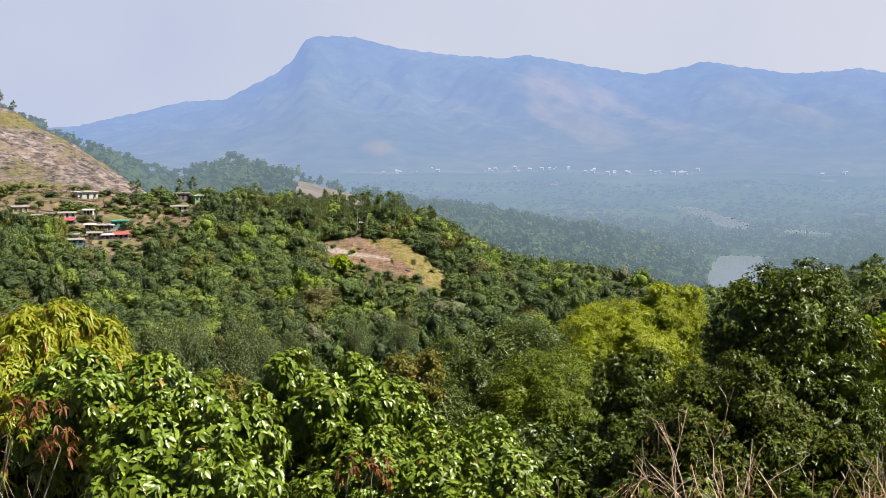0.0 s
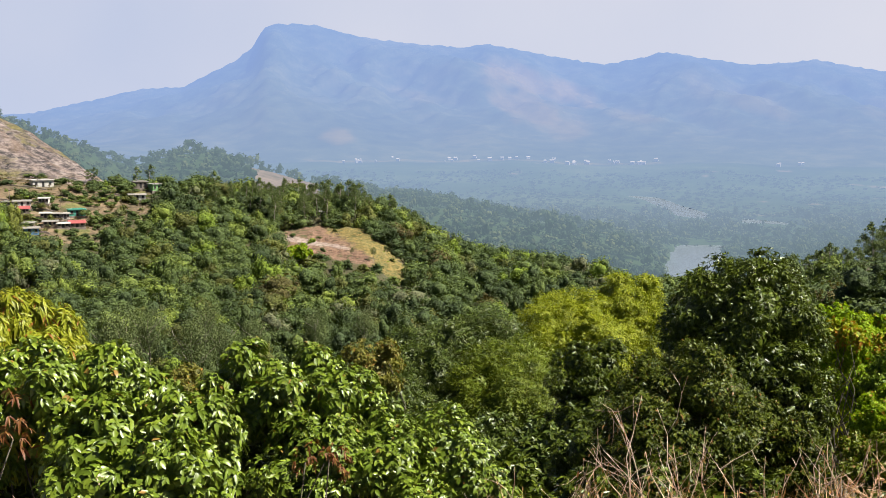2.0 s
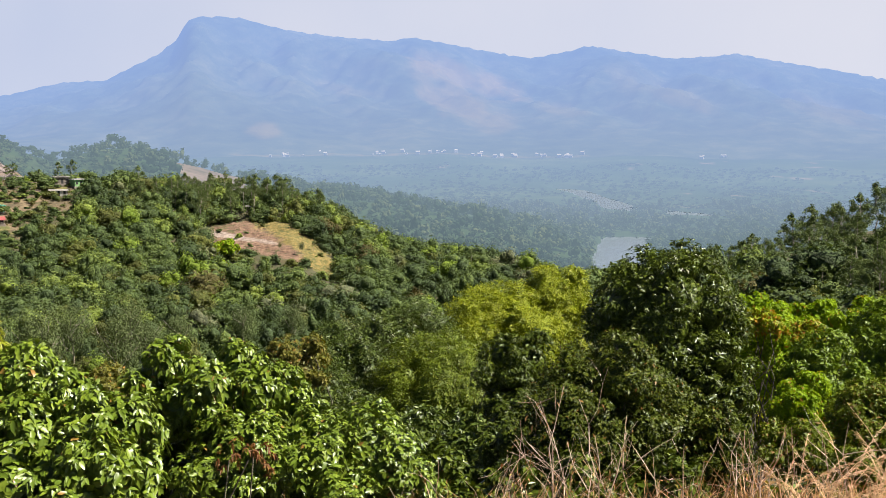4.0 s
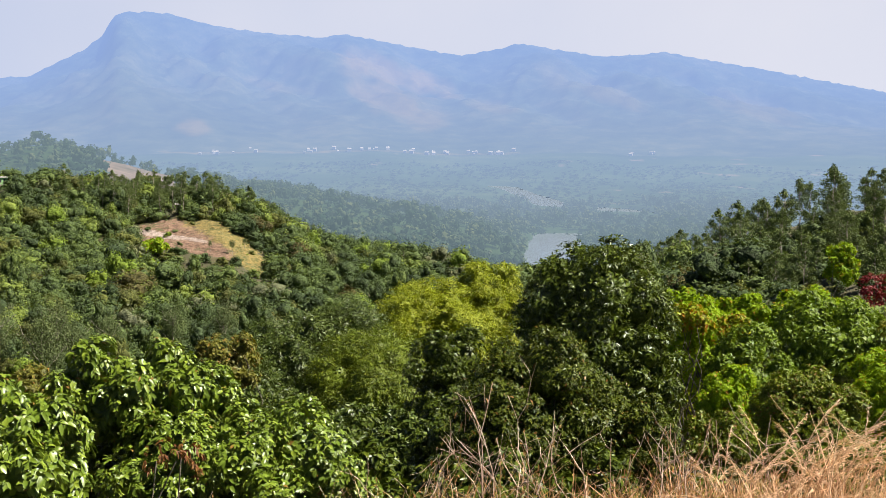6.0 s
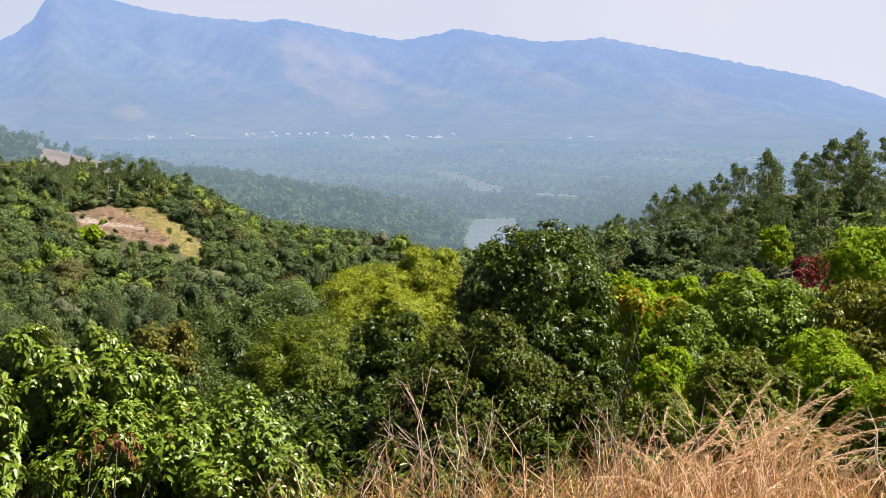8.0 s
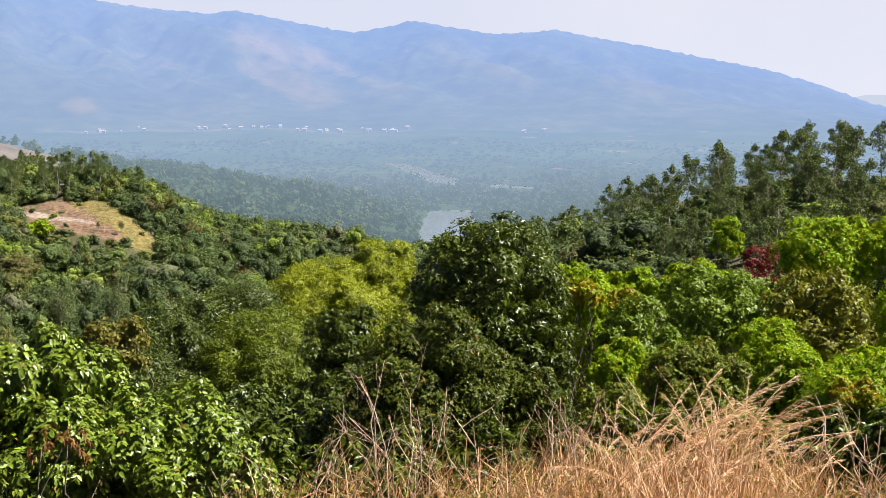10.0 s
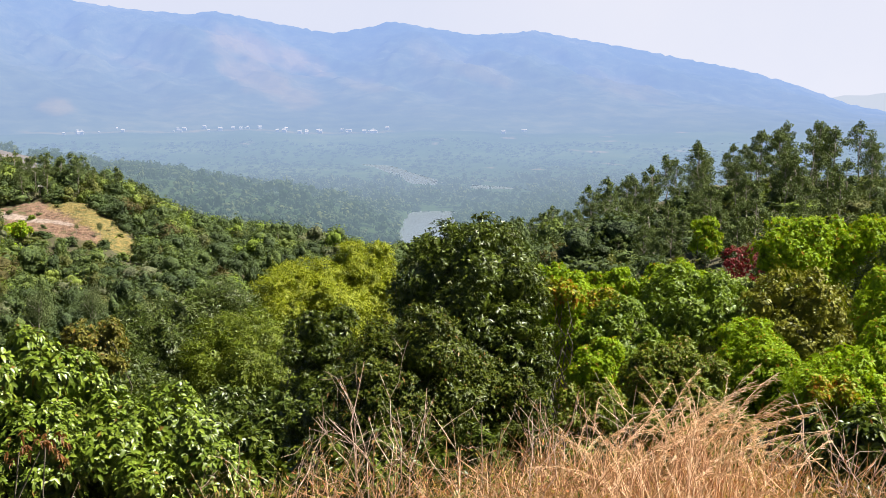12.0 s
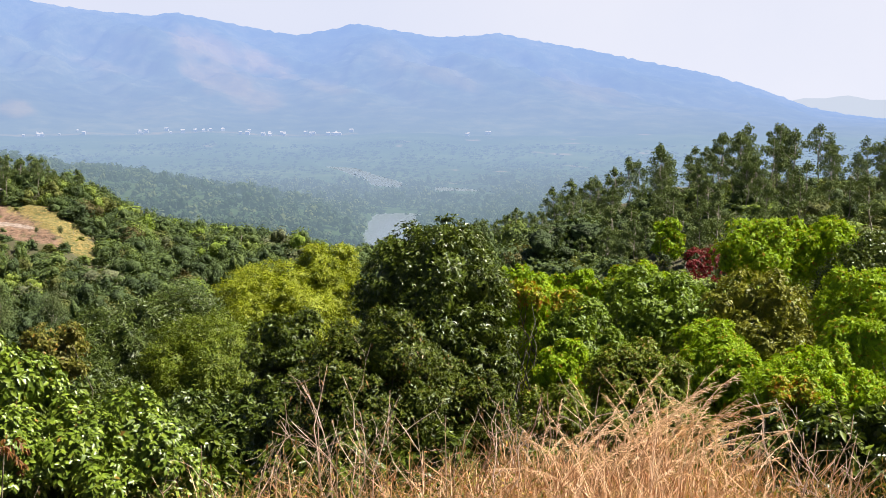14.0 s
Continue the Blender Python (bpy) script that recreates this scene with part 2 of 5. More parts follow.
# forest darks lifted and blued to stand in for thin hillside haze
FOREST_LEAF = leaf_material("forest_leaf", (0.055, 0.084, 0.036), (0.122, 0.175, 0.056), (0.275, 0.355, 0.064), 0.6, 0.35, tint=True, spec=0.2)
EUC_LEAF = leaf_material("eucalyptus_leaf", (0.035, 0.055, 0.02), (0.105, 0.145, 0.045), (0.28, 0.32, 0.10), 0.6, 0.2, spec=0.15)
TALL_LEAF = leaf_material("grey_green_leaf", (0.04, 0.06, 0.025), (0.105, 0.135, 0.05), (0.22, 0.25, 0.10), 0.6, 0.2, spec=0.15)
BIG_LEAF = leaf_material("broad_green_leaf", (0.028, 0.05, 0.01), (0.135, 0.20, 0.016), (0.35, 0.42, 0.045), 0.36, 0.12, (0.24, 0.14, 0.03), 0.01, spec=0.48)
MANGO_LEAF = leaf_material("drooping_yellow_green_leaf", (0.12, 0.15, 0.010), (0.25, 0.28, 0.02), (0.44, 0.42, 0.05), 0.38, 0.35, (0.30, 0.13, 0.03), 0.06)
DARK_LEAF = leaf_material("dark_glossy_leaf", (0.018, 0.027, 0.004), (0.062, 0.09, 0.008), (0.22, 0.27, 0.025), 0.33, 0.16, spec=0.33)
OLIVE_LEAF = leaf_material("olive_leaf", (0.018, 0.028, 0.004), (0.064, 0.088, 0.009), (0.25, 0.27, 0.025), 0.34, 0.12, (0.2, 0.1, 0.03), 0.02, spec=0.2)
YELLOW_LEAF = leaf_material("yellow_green_leaf", (0.06, 0.09, 0.006), (0.25, 0.295, 0.013), (0.50, 0.50, 0.03), 0.45, 0.3)
FEATHER_LEAF = leaf_material("fine_dark_leaf", (0.02, 0.034, 0.006), (0.06, 0.09, 0.013), (0.19, 0.23, 0.03), 0.38, 0.12, spec=0.35)
BRIGHT_LEAF = leaf_material("bright_green_leaf", (0.07, 0.115, 0.006), (0.25, 0.375, 0.014), (0.46, 0.57, 0.03), 0.5, 0.5, (0.38, 0.22, 0.03), 0.04, spec=0.15)
RUST_LEAF = leaf_material("bright_leaf_with_rusty_tips", (0.10, 0.13, 0.008), (0.27, 0.33, 0.015), (0.46, 0.48, 0.03), 0.4, 0.35, (0.42, 0.20, 0.03), 0.26)
LIME_LEAF = leaf_material("lime_green_leaf", (0.04, 0.065, 0.005), (0.125, 0.17, 0.012), (0.30, 0.34, 0.03), 0.45, 0.25)
MIDGREEN_LEAF = leaf_material("deep_green_leaf", (0.04, 0.06, 0.006), (0.14, 0.215, 0.016), (0.31, 0.41, 0.03), 0.4, 0.3, spec=0.3)
BROWN_LEAF = leaf_material("brown_green_leaf", (0.05, 0.055, 0.01), (0.15, 0.15, 0.025), (0.30, 0.26, 0.05), 0.45, 0.3, (0.28, 0.15, 0.03), 0.06, spec=0.2)
RUSTY_LEAF = leaf_material("rusty_hanging_leaf", (0.06, 0.022, 0.01), (0.17, 0.065, 0.022), (0.34, 0.20, 0.04), 0.5, 0.3)
BRUSH = leaf_material("dry_brush_leaf", (0.06, 0.055, 0.025), (0.14, 0.12, 0.05), (0.24, 0.20, 0.09), 0.7, 0.2)
BRONZE_LEAF = leaf_material("bronze_leaf", (0.06, 0.07, 0.008), (0.19, 0.20, 0.022), (0.38, 0.34, 0.045), 0.4, 0.3)
RED_LEAF = leaf_material("crimson_leaf", (0.08, 0.009, 0.012), (0.20, 0.024, 0.03), (0.40, 0.08, 0.07), 0.45, 0.3)
WEED_LEAF = leaf_material("weed_leaf", (0.045, 0.065, 0.006), (0.135, 0.18, 0.013), (0.29, 0.31, 0.025), 0.45, 0.3, (0.25, 0.15, 0.05), 0.08)
STRAW = leaf_material("dry_straw", (0.26, 0.14, 0.075), (0.78, 0.53, 0.34), (0.95, 0.84, 0.68), 0.55, 0.35, spec=0.25)


# ---- shapes ----
def mesh_from(name, verts, faces, material, tint=None, smooth=False):
    """One mesh from arrays of vertices and of triangles or quads."""
    me = bpy.data.meshes.new(name)
    verts, faces = np.asarray(verts, np.float32), np.asarray(faces, np.int32)
    k = faces.shape[1]
    me.vertices.add(len(verts))
    me.vertices.foreach_set("co", verts.ravel())
    me.loops.add(faces.size)
    me.loops.foreach_set("vertex_index", faces.ravel())
    me.polygons.add(len(faces))
    me.polygons.foreach_set("loop_start", np.arange(0, faces.size, k, dtype=np.int32))
    me.polygons.foreach_set("use_smooth", np.full(len(faces), smooth))
    if tint is not None:
        me.attributes.new("tint", 'FLOAT', 'FACE').data.foreach_set("value", np.asarray(tint, np.float32))
    me.update(calc_edges=True)
    me.validate()
    for m in material if isinstance(material, (list, tuple)) else [material]:
        me.materials.append(m)
    return me


def part(name, me, parent, label=""):
    ob = new(name, me)
    ob.parent = parent
    return tagged(ob, label)


def thing(name, place, label, category, group="", kind=""):
    ob = new(name)
    ob.empty_display_size = 0.3
    ob.location = place
    return tagged(ob, label, category, group, kind)


def unit(v):
    return v / np.maximum(np.linalg.norm(v, axis=-1, keepdims=True), 1e-9)


def tubes(paths, sides=5):
    """Tapered tubes along lists of (point, radius)."""
    vs, fs = [], []
    for path in paths:
        base = len(vs)
        for i, (p, r) in enumerate(path):
            p = Vector(p)
            d = (Vector(path[min(i + 1, len(path) - 1)][0]) - Vector(path[max(i - 1, 0)][0])).normalized()
            a = d.orthogonal().normalized()
            c = d.cross(a)
            for s in range(sides):
                w = 2 * math.pi * s / sides
                vs.append(p + r * (math.cos(w) * a + math.sin(w) * c))
        for i in range(len(path) - 1):
            for s in range(sides):
                q, n = base + i * sides, (s + 1) % sides
                fs.append((q + s, q + n, q + sides + n, q + sides + s))
    return np.array([tuple(v) for v in vs]), np.array(fs)


def bent(a, b, r0, r1, rng, wobble=0.08, steps=4):
    """A wandering path from a to b, its radius going from r0 to r1."""
    a, b = np.array(a, float), np.array(b, float)
    size = np.linalg.norm(b - a)
    return [(a + (b - a) * i / steps + (rng.normal(0, wobble * size, 3) if 0 < i < steps else 0), r0 + (r1 - r0) * i / steps) for i in range(steps + 1)]


def blades(base, axis, normal, length, width, droop, rows=2):
    """Leaves with a keeled midrib, bending down towards the tip."""
    n = len(base)
    axis = unit(axis)
    side = unit(np.cross(axis, normal))
    up = np.cross(side, axis)
    length, width, droop = (np.broadcast_to(v, n).reshape(n, 1) for v in (length, width, droop))
    cols = [base]
    spots = [0.5] if rows == 1 else [0.28, 0.68]
    fat = [1.0] if rows == 1 else [0.94, 0.9]
    down = np.array([[0, 0, -1.0]])
    for s, w in zip(spots, fat):
        mid = base + axis * length * s + down * droop * length * s * s
        half = side * width * length * 0.5 * w
        lift = up * width * length * 0.16 * w
        cols += [mid - half + lift, mid + half + lift] if rows == 1 else [mid - half + lift, mid, mid + half + lift]
    cols.append(base + axis * length + down * droop * length)
    verts = np.stack(cols, 1)
    if rows == 1:
        f = [(0, 3, 1), (0, 2, 3)]
    else:
        f = [(0, 2, 1), (0, 3, 2), (1, 2, 4), (2, 5, 4), (2, 3, 5), (3, 6, 5), (4, 5, 7), (5, 6, 7)]
    k = verts.shape[1]
    faces = (np.arange(n)[:, None, None] * k + np.array(f)[None]).reshape(-1, 3)
    return verts.reshape(-1, 3), faces


def ico(sub):
    bm = bmesh.new()
    bmesh.ops.create_icosphere(bm, subdivisions=sub, radius=1.0)
    v = np.array([tuple(p.co) for p in bm.verts])
    f = np.array([[q.index for q in p.verts] for p in bm.faces])
    bm.free()
    return v, f


BALL_V, BALL_F = ico(1)


def crown(g, radii, boughs, length, width, droop, cover=1.6, per=6, size=0.46, rows=1, spread=0.9, core=0.66, low=0.6, spray=0.0):
    """A leafy crown about the origin: boughs round its outside, tufts over each bough, sprigs of leaves over each tuft,
    and dense larger leaves inside to block light.
    """
    radii = np.array(radii, float)
    k = np.arange(boughs) + g.uniform(0.2, 0.8, boughs)
    up = 1 - k / boughs * (1 + low)
    turn = 2.39996 * np.arange(boughs) + g.normal(0, 0.3, boughs)
    d = np.stack([np.sqrt(1 - up ** 2) * np.cos(turn), np.sqrt(1 - up ** 2) * np.sin(turn), up], 1)
    r = size * radii.min() * g.uniform(0.62, 1.25, boughs)
    c = d * np.maximum(radii - r[:, None] * 0.85, radii * 0.2) * g.uniform(0.84, 1.1, (boughs, 1))
    c[:, :2] *= np.where(up < 0, 1 + 0.4 * up, 1.0)[:, None]
    tufts = 13
    which = np.repeat(np.arange(boughs), tufts)
    td = unit(g.normal(0, 1, (len(which), 3)) + d[which] * 0.75 + np.array([0, 0, 0.3]))
    tr = r[which] * g.uniform(0.28, 0.5, len(which))
    tc = c[which] + td * (r[which] * g.uniform(0.7, 0.88, len(which)))[:, None]
    area = 4 * math.pi * (((radii[0] * radii[1]) ** 1.6 + 2 * (radii[0] * radii[2]) ** 1.6) / 3) ** 0.625 * 1.5
    sprigs = int(cover * area / (per * 0.55 * length * length * width))
    pick = g.choice(len(tc), sprigs, p=tr ** 2 / (tr ** 2).sum())
    out = unit(g.normal(0, 1, (sprigs, 3)) + td[pick] * 1.2 + np.array([0, 0, 0.2]))
    tip = tc[pick] + out * (tr[pick] * g.uniform(0.7, 1.2, sprigs))[:, None]
    clear = np.ones(sprigs, bool)
    for p, q in zip(c, r):
        clear &= ((tip - p) ** 2).sum(1) > (q * 0.7) ** 2
    tip, out = tip[clear], out[clear]
    base, out = np.repeat(tip, per, 0), np.repeat(out, per, 0)
    n = len(base)
    tangent = g.normal(0, 1, (n, 3))
    tangent -= (tangent * out).sum(1, keepdims=True) * out
    axis = unit(out * 0.55 + unit(tangent) * spread + np.array([0, 0, -0.3]) * droop)
    base = base - out * g.uniform(0, 0.6, (n, 1)) * length
    normal = unit(out + np.array([0, 0, 0.5]) + g.normal(0, 0.22, (n, 3)))
    if spray:
        # leaves in two ranks along arching sprays
        stem = unit(out + np.repeat(g.normal(0, 0.55, tip.shape), per, 0) + np.array([0, 0, 0.1]))
        along = np.tile(np.linspace(0, 1, per), len(tip))[:, None]
        rank = np.tile(np.where(np.arange(per) % 2, 1.0, -1.0), len(tip))[:, None]
        flank = unit(np.cross(stem, normal))
        base = np.repeat(tip, per, 0) + stem * (along - 0.5) * spray + np.array([0, 0, -0.35]) * spray * along ** 2
        axis = unit(stem * 0.75 + flank * rank * 0.8 + g.normal(0, 0.15, (n, 3)) + np.array([0, 0, -0.2]))
    pieces = [blades(base, axis, normal, length * g.uniform(0.55, 1.2, n), width * g.uniform(0.8, 1.2, n), droop * g.uniform(0.4, 1.3, n), rows)]
    if core:
        # larger leaves added in close layers inside each bough and about the middle, to darken gaps
        big = length * 1.5
        for p, q in [(p, np.full(3, q * core)) for p, q in zip(c, r)] + [(np.zeros(3), radii * 0.55)]:
            k = int(1.7 * 4 * math.pi * (q[0] * q[0] + 2 * q[0] * q[2]) / 3 / (0.5 * big * big * width)) + 8
            o = unit(g.normal(0, 1, (k, 3)))
            lie = np.cross(o, g.normal(0, 1, (k, 3)))
            pieces.append(blades(p + o * q * g.uniform(0.75, 1.0, (k, 1)) - unit(lie) * big * 0.5, lie, o, big, width, 0.15, 1))
    v, f = joined(pieces)
    return v, f, c, r


def joined(pieces):
    vs, fs, k = [], [], 0
    for v, f in pieces:
        vs.append(v)
        fs.append(f + k)
        k += len(v)
    return np.concatenate(vs), np.concatenate(fs)


# ---- the lie of the land ----
def curve(keys):
    xs, ys = [k[0] for k in keys], [k[1] for k in keys]
    return lambda a: np.interp(a, xs, ys)


def ease(s):
    s = np.clip(s, 0, 1)
    return s * s * (3 - 2 * s)


# by bearing in degrees from straight ahead: where the gully lies, the wooded crest behind it, and the hills beyond
GULLY_R = curve([(-40, 150), (-12, 160), (3, 200), (13, 190), (19, 130), (25, 100), (32, 90), (45, 90)])
GULLY_Z = curve([(-40, -58), (-12, -58), (3, -62), (10, -62), (14, -52), (19, -26), (25, -18), (32, -14), (45, -14)])
CREST_R = curve([(-40, 470), (-17, 475), (-12, 480), (-2, 450), (3, 420), (13, 400), (19, 330), (23, 280), (27, 235), (32, 195), (45, 180)])
CREST_Z = curve([(-40, -16), (-17, -19), (-12, -21), (-8, -29), (-2, -31), (3, -50), (8, -54), (13, -60), (16, -55), (19, -43), (23, -31), (26, -23), (29, -16), (32, -13), (38, -13), (45, -10)])
ROCK_Z = curve([(-45, 45), (-30, 42), (-21.5, 21.5), (-19, 7), (-16.9, -8), (-14.7, -25), (-13.5, -34), (-8, -42), (0, -60), (13, -85), (19, -70), (45, -40)])
HILL_Z = curve([(-45, 60), (-35, 55), (-21.5, 28), (-20, 18), (-18, 3), (-16.3, -5), (-15, -16), (-13.5, -24), (-12.8, -22), (-11.2, -15), (-9.8, -15), (-8.1, -24), (-6.4, -31), (-4.7, -41), (-2, -50), (3, -60), (8, -74), (12, -92), (14, -106), (18, -106), (22, -98), (45, -80)])
MOUNTAIN_EL = curve([(-60, 1.0), (-30, 0.3), (-18, 0.9), (-16.3, 1.32), (-12.8, 2.17), (-11, 2.24), (-9.7, 2.89), (-8.3, 3.59), (-7.5, 4.3), (-6.9, 5.27), (-6.3, 5.47), (-4.5, 5.43), (-2.4, 4.89), (0.5, 4.53), (3, 4.33), (4.15, 4.52), (6.1, 4.22), (8.2, 3.82), (10, 3.52), (12, 3.83), (12.8, 4.12), (14.7, 3.84), (17, 3.45), (19.1, 3.5), (20, 3.66), (22, 3.29), (24.9, 2.78), (27.7, 2.15), (30.4, 1.64), (33.1, 0.81), (35.2, 0.0), (37, -0.35), (39, -0.6), (50, -1.0)])
LAKE_Z = -107.7
MOUNTAIN_R = 4300


def wave(x, y, size, seed=0.0):
    """Smooth uneven relief between -1 and 1, from a few crossed waves."""
    x, y = x / size + seed * 1.7, y / size - seed * 2.3
    return (np.sin(x * 1.9 + 1.3 * np.sin(y * 1.3)) + np.sin(y * 2.3 + 1.7 * np.sin(x * 1.1 + 0.7)) + 0.6 * np.sin((x + y) * 3.7 + np.sin(y * 2.9)) + 0.45 * np.sin((x - y) * 5.9 + 1.1 * np.sin(x * 4.3))) / 3.05


def basin(a, r):
    """How deep a place lies in one of the lake's arms (1: open water)."""
    x, y = r * np.sin(np.radians(a)), r * np.cos(np.radians(a))
    w = wave(x, y, 70, 3)
    near = np.abs((a - 14.85 - (r - 1030) * 0.0022) / 1.4) ** 6 + np.abs((r - 995) / 165) ** 6
    far = np.interp(a, [10.7, 11.2, 12.2, 13.0, 14.0, 15.2, 15.7], [-60, 40, 90, 150, 140, 60, -60]) - np.abs(r - np.interp(a, [11.2, 12.2, 13.0, 13.9, 15.2], [2045, 1975, 1880, 1680, 1585]))
    side = np.interp(a, [16.6, 17.1, 18.5, 19.9, 20.5], [-40, 48, 56, 36, -40]) - np.abs(r - 1462 + (a - 18.5) * 25)
    return np.clip(np.maximum.reduce([1.12 - near + 0.22 * w, far / 70 + 0.1 + 0.12 * w, side / 45 + 0.1]), -1, 1)


def land(a, r):
    """Height of the ground at bearing a and distance r."""
    a, r = np.broadcast_arrays(np.asarray(a, float), np.asarray(r, float))
    x, y = r * np.sin(np.radians(a)), r * np.cos(np.radians(a))
    gr, gz, cr, cz, rz, hz = GULLY_R(a), GULLY_Z(a), CREST_R(a), CREST_Z(a), ROCK_Z(a), HILL_Z(a)
    brink = np.interp(a, [-6, 4, 60, 80], [4.5, 5.3, 5.3, 4.5])
    s = np.clip((r - brink) / (gr - brink), 0, 1)
    z = -0.3 * ease((r - 2) / 3) + (gz + 0.3) * s ** 0.78
    z = np.where(r > gr, gz + (cz - gz) * np.clip((r - gr) / (cr - gr), 0, 1) ** np.interp(a, [12, 20], [1.7, 1.0]), z)
    z = np.where(r > cr, cz + (rz - cz) * ease((r - cr) / (620 - cr)), z)
    dip = np.minimum(rz, hz) - 10
    z = np.where(r > 620, rz + (dip - rz) * ease((r - 620) / 120), z)
    z = np.where(r > 740, dip + (hz - dip) * ease((r - 740) / 210), z)
    floor = -104 + 44 * ease((r - 1900) / 1000)
    fade = ease((a + 4.5) / 3) * ease((13.5 - a) / 2)
    span = 300 + fade * (np.clip(950 * 105.6 / (1.6 - np.minimum(hz, -20)), 1250, 1750) - 1250)
    down = np.clip((r - 950) / span, 0, 1)
    z = np.where(r > 950, hz + (floor - hz) * (ease(down) * (1 - fade) + down * fade), z)
    top = 1.6 + MOUNTAIN_R * np.tan(np.radians(MOUNTAIN_EL(a)))
    s = np.clip((r - 2700) / (MOUNTAIN_R - 2700), 0, 1)
    spur = wave(x + 0.3 * y, y * 0.3, 260, 1) * 0.75 + wave(x - 0.15 * y, y * 0.45, 110, 2) * 0.4 + wave(x, y * 0.6, 45, 4) * 0.15
    rise = s ** 1.25 * (1 + 0.38 * spur * np.sin(np.pi * s) ** 0.8)
    z = np.where(r > 2700, floor + (top - floor) * rise, z)
    z = np.where(r > MOUNTAIN_R, top - (r - MOUNTAIN_R) * 0.5, z)
    crag = (a < -13.8) * ease((r - 490) / 25) * ease((650 - r) / 25)
    z = z + crag * (1.6 * wave(x, y, 11, 12) + 1.1 * np.abs(wave(x, y + z, 5, 13)) + 0.5 * wave(x, y, 2.6, 14))
    rough = np.interp(r, [3, 10, 80, 300, 1000, 2700, 4000, 4300], [0.02, 0.12, 0.8, 2.0, 5.0, 12, 6, 3])
    z = z + rough * (0.6 * wave(x, y, np.interp(r, [3, 50, 500, 3000], [2, 12, 45, 160]), 5) + 0.4 * wave(x, y, 9, 7) * (r < 700))
    z = z + 5 * (r > 3300) * (r < MOUNTAIN_R + 20) * wave(x, y, 14, 51) * ease((r - 3300) / 500)
    wet = ease(basin(a, r) * 4) * (r > 850) * (r < 2300)
    return np.where(wet > 0, z + (LAKE_Z - 3 - z) * wet, z)


def ground_z(x, y):
    return float(land(math.degrees(math.atan2(x, y)), math.hypot(x, y)))


def sheet(name, bearings, radii, material, slots=None, tint=None):
    a, r = np.meshgrid(bearings, radii)
    z = land(a, r)
    v = np.stack([r * np.sin(np.radians(a)), r * np.cos(np.radians(a)), z], -1).reshape(-1, 3)
    n, m = len(bearings), len(radii)
    i = (np.arange(m - 1)[:, None] * n + np.arange(n - 1)[None]).ravel()
    f = np.stack([i, i + n, i + n + 1, i + 1], 1)[:, ::-1]
    me = mesh_from(name, v, f, material)
    if tint is not None:
        me.attributes.new("tint", 'FLOAT', 'POINT').data.foreach_set("value", tint(a, r).ravel().astype(np.float32))
    if slots is not None:
        am, rm = 0.25 * (a[1:, 1:] + a[:-1, :-1] + a[1:, :-1] + a[:-1, 1:]), 0.25 * (r[1:, 1:] + r[:-1, :-1] + r[1:, :-1] + r[:-1, 1:])
        me.polygons.foreach_set("material_index", slots(am, rm).ravel().astype(np.int32))
    me.polygons.foreach_set("use_smooth", np.ones(len(f), bool))
    return new(name, me)


def clearing_lie(a, r):
    """Across and along the clearing, its lower front, and the relief of its edge."""
    x, y = r * np.sin(np.radians(a)), r * np.cos(np.radians(a))
    w = wave(x, y, 14, 4)
    u, v = (a + 3.1 - (402 - r) * 0.048) / 3.0, (r - 402) / 34
    return u, v, v + 0.05 + 0.8 * u + 0.18 * w, w


def in_clearing(a, r):
    """1 inside the clearing, 0 outside."""
    u, v, front, w = clearing_lie(a, r)
    return np.where((u * u + v * v + 0.28 * w < 1.05) & (front > -0.6), 1, 0)


def grassed(a, r):
    """How far the clearing's earth has turned to yellow grass."""
    u, v, front, w = clearing_lie(a, r)
    return 0.5 + 1.3 * (u - 0.3 - 0.2 * w)


def scraped(a, r):
    """How near a place lies to the pale scraped strip."""
    u, v, front, w = clearing_lie(a, r)
    return np.clip(1 - np.abs(front - 0.18 - 0.1 * w) / 0.34, 0, 1) * ease((0.3 - u) / 0.3)


def in_village(a, r):
    return (a > -22.5) & (a < -12.0 - np.clip((450 - r) * 0.06, 0, 4)) & (r > 392 + 22 * np.clip((-18.4 - a) / 1.2, 0, 1)) & (r < 500)


def on_rock(a, r):
    """Bare hillside: 1 rock, 2 thin grass."""
    x, y = r * np.sin(np.radians(a)), r * np.cos(np.radians(a))
    z = land(a, r)
    w = wave(x, y, 22, 6) + 0.6 * wave(x, y, 8, 8)
    bare = (a < -14.2) & (r > 492) & (r < 660)
    green = w + 0.8 * np.sin(z * 0.2 + x * 0.03) > 0.62
    return np.where(bare, np.where(green & (w > 1.1), 2, 1), 0)


def ground_slots(a, r):
    out = np.zeros(a.shape, int)
    rock, clear = on_rock(a, r), in_clearing(a, r)
    x, y = r * np.sin(np.radians(a)), r * np.cos(np.radians(a))
    out = np.where(in_village(a, r), np.where(wave(x, y, 6, 42) > 0.5, 0, np.where(wave(x, y, 13, 41) > 0.55, 3, 1)), out)
    out = np.where(rock > 0, 1 + rock, out)
    out = np.where(clear > 0, 4, out)
    return np.where(r < 7, 1, out)


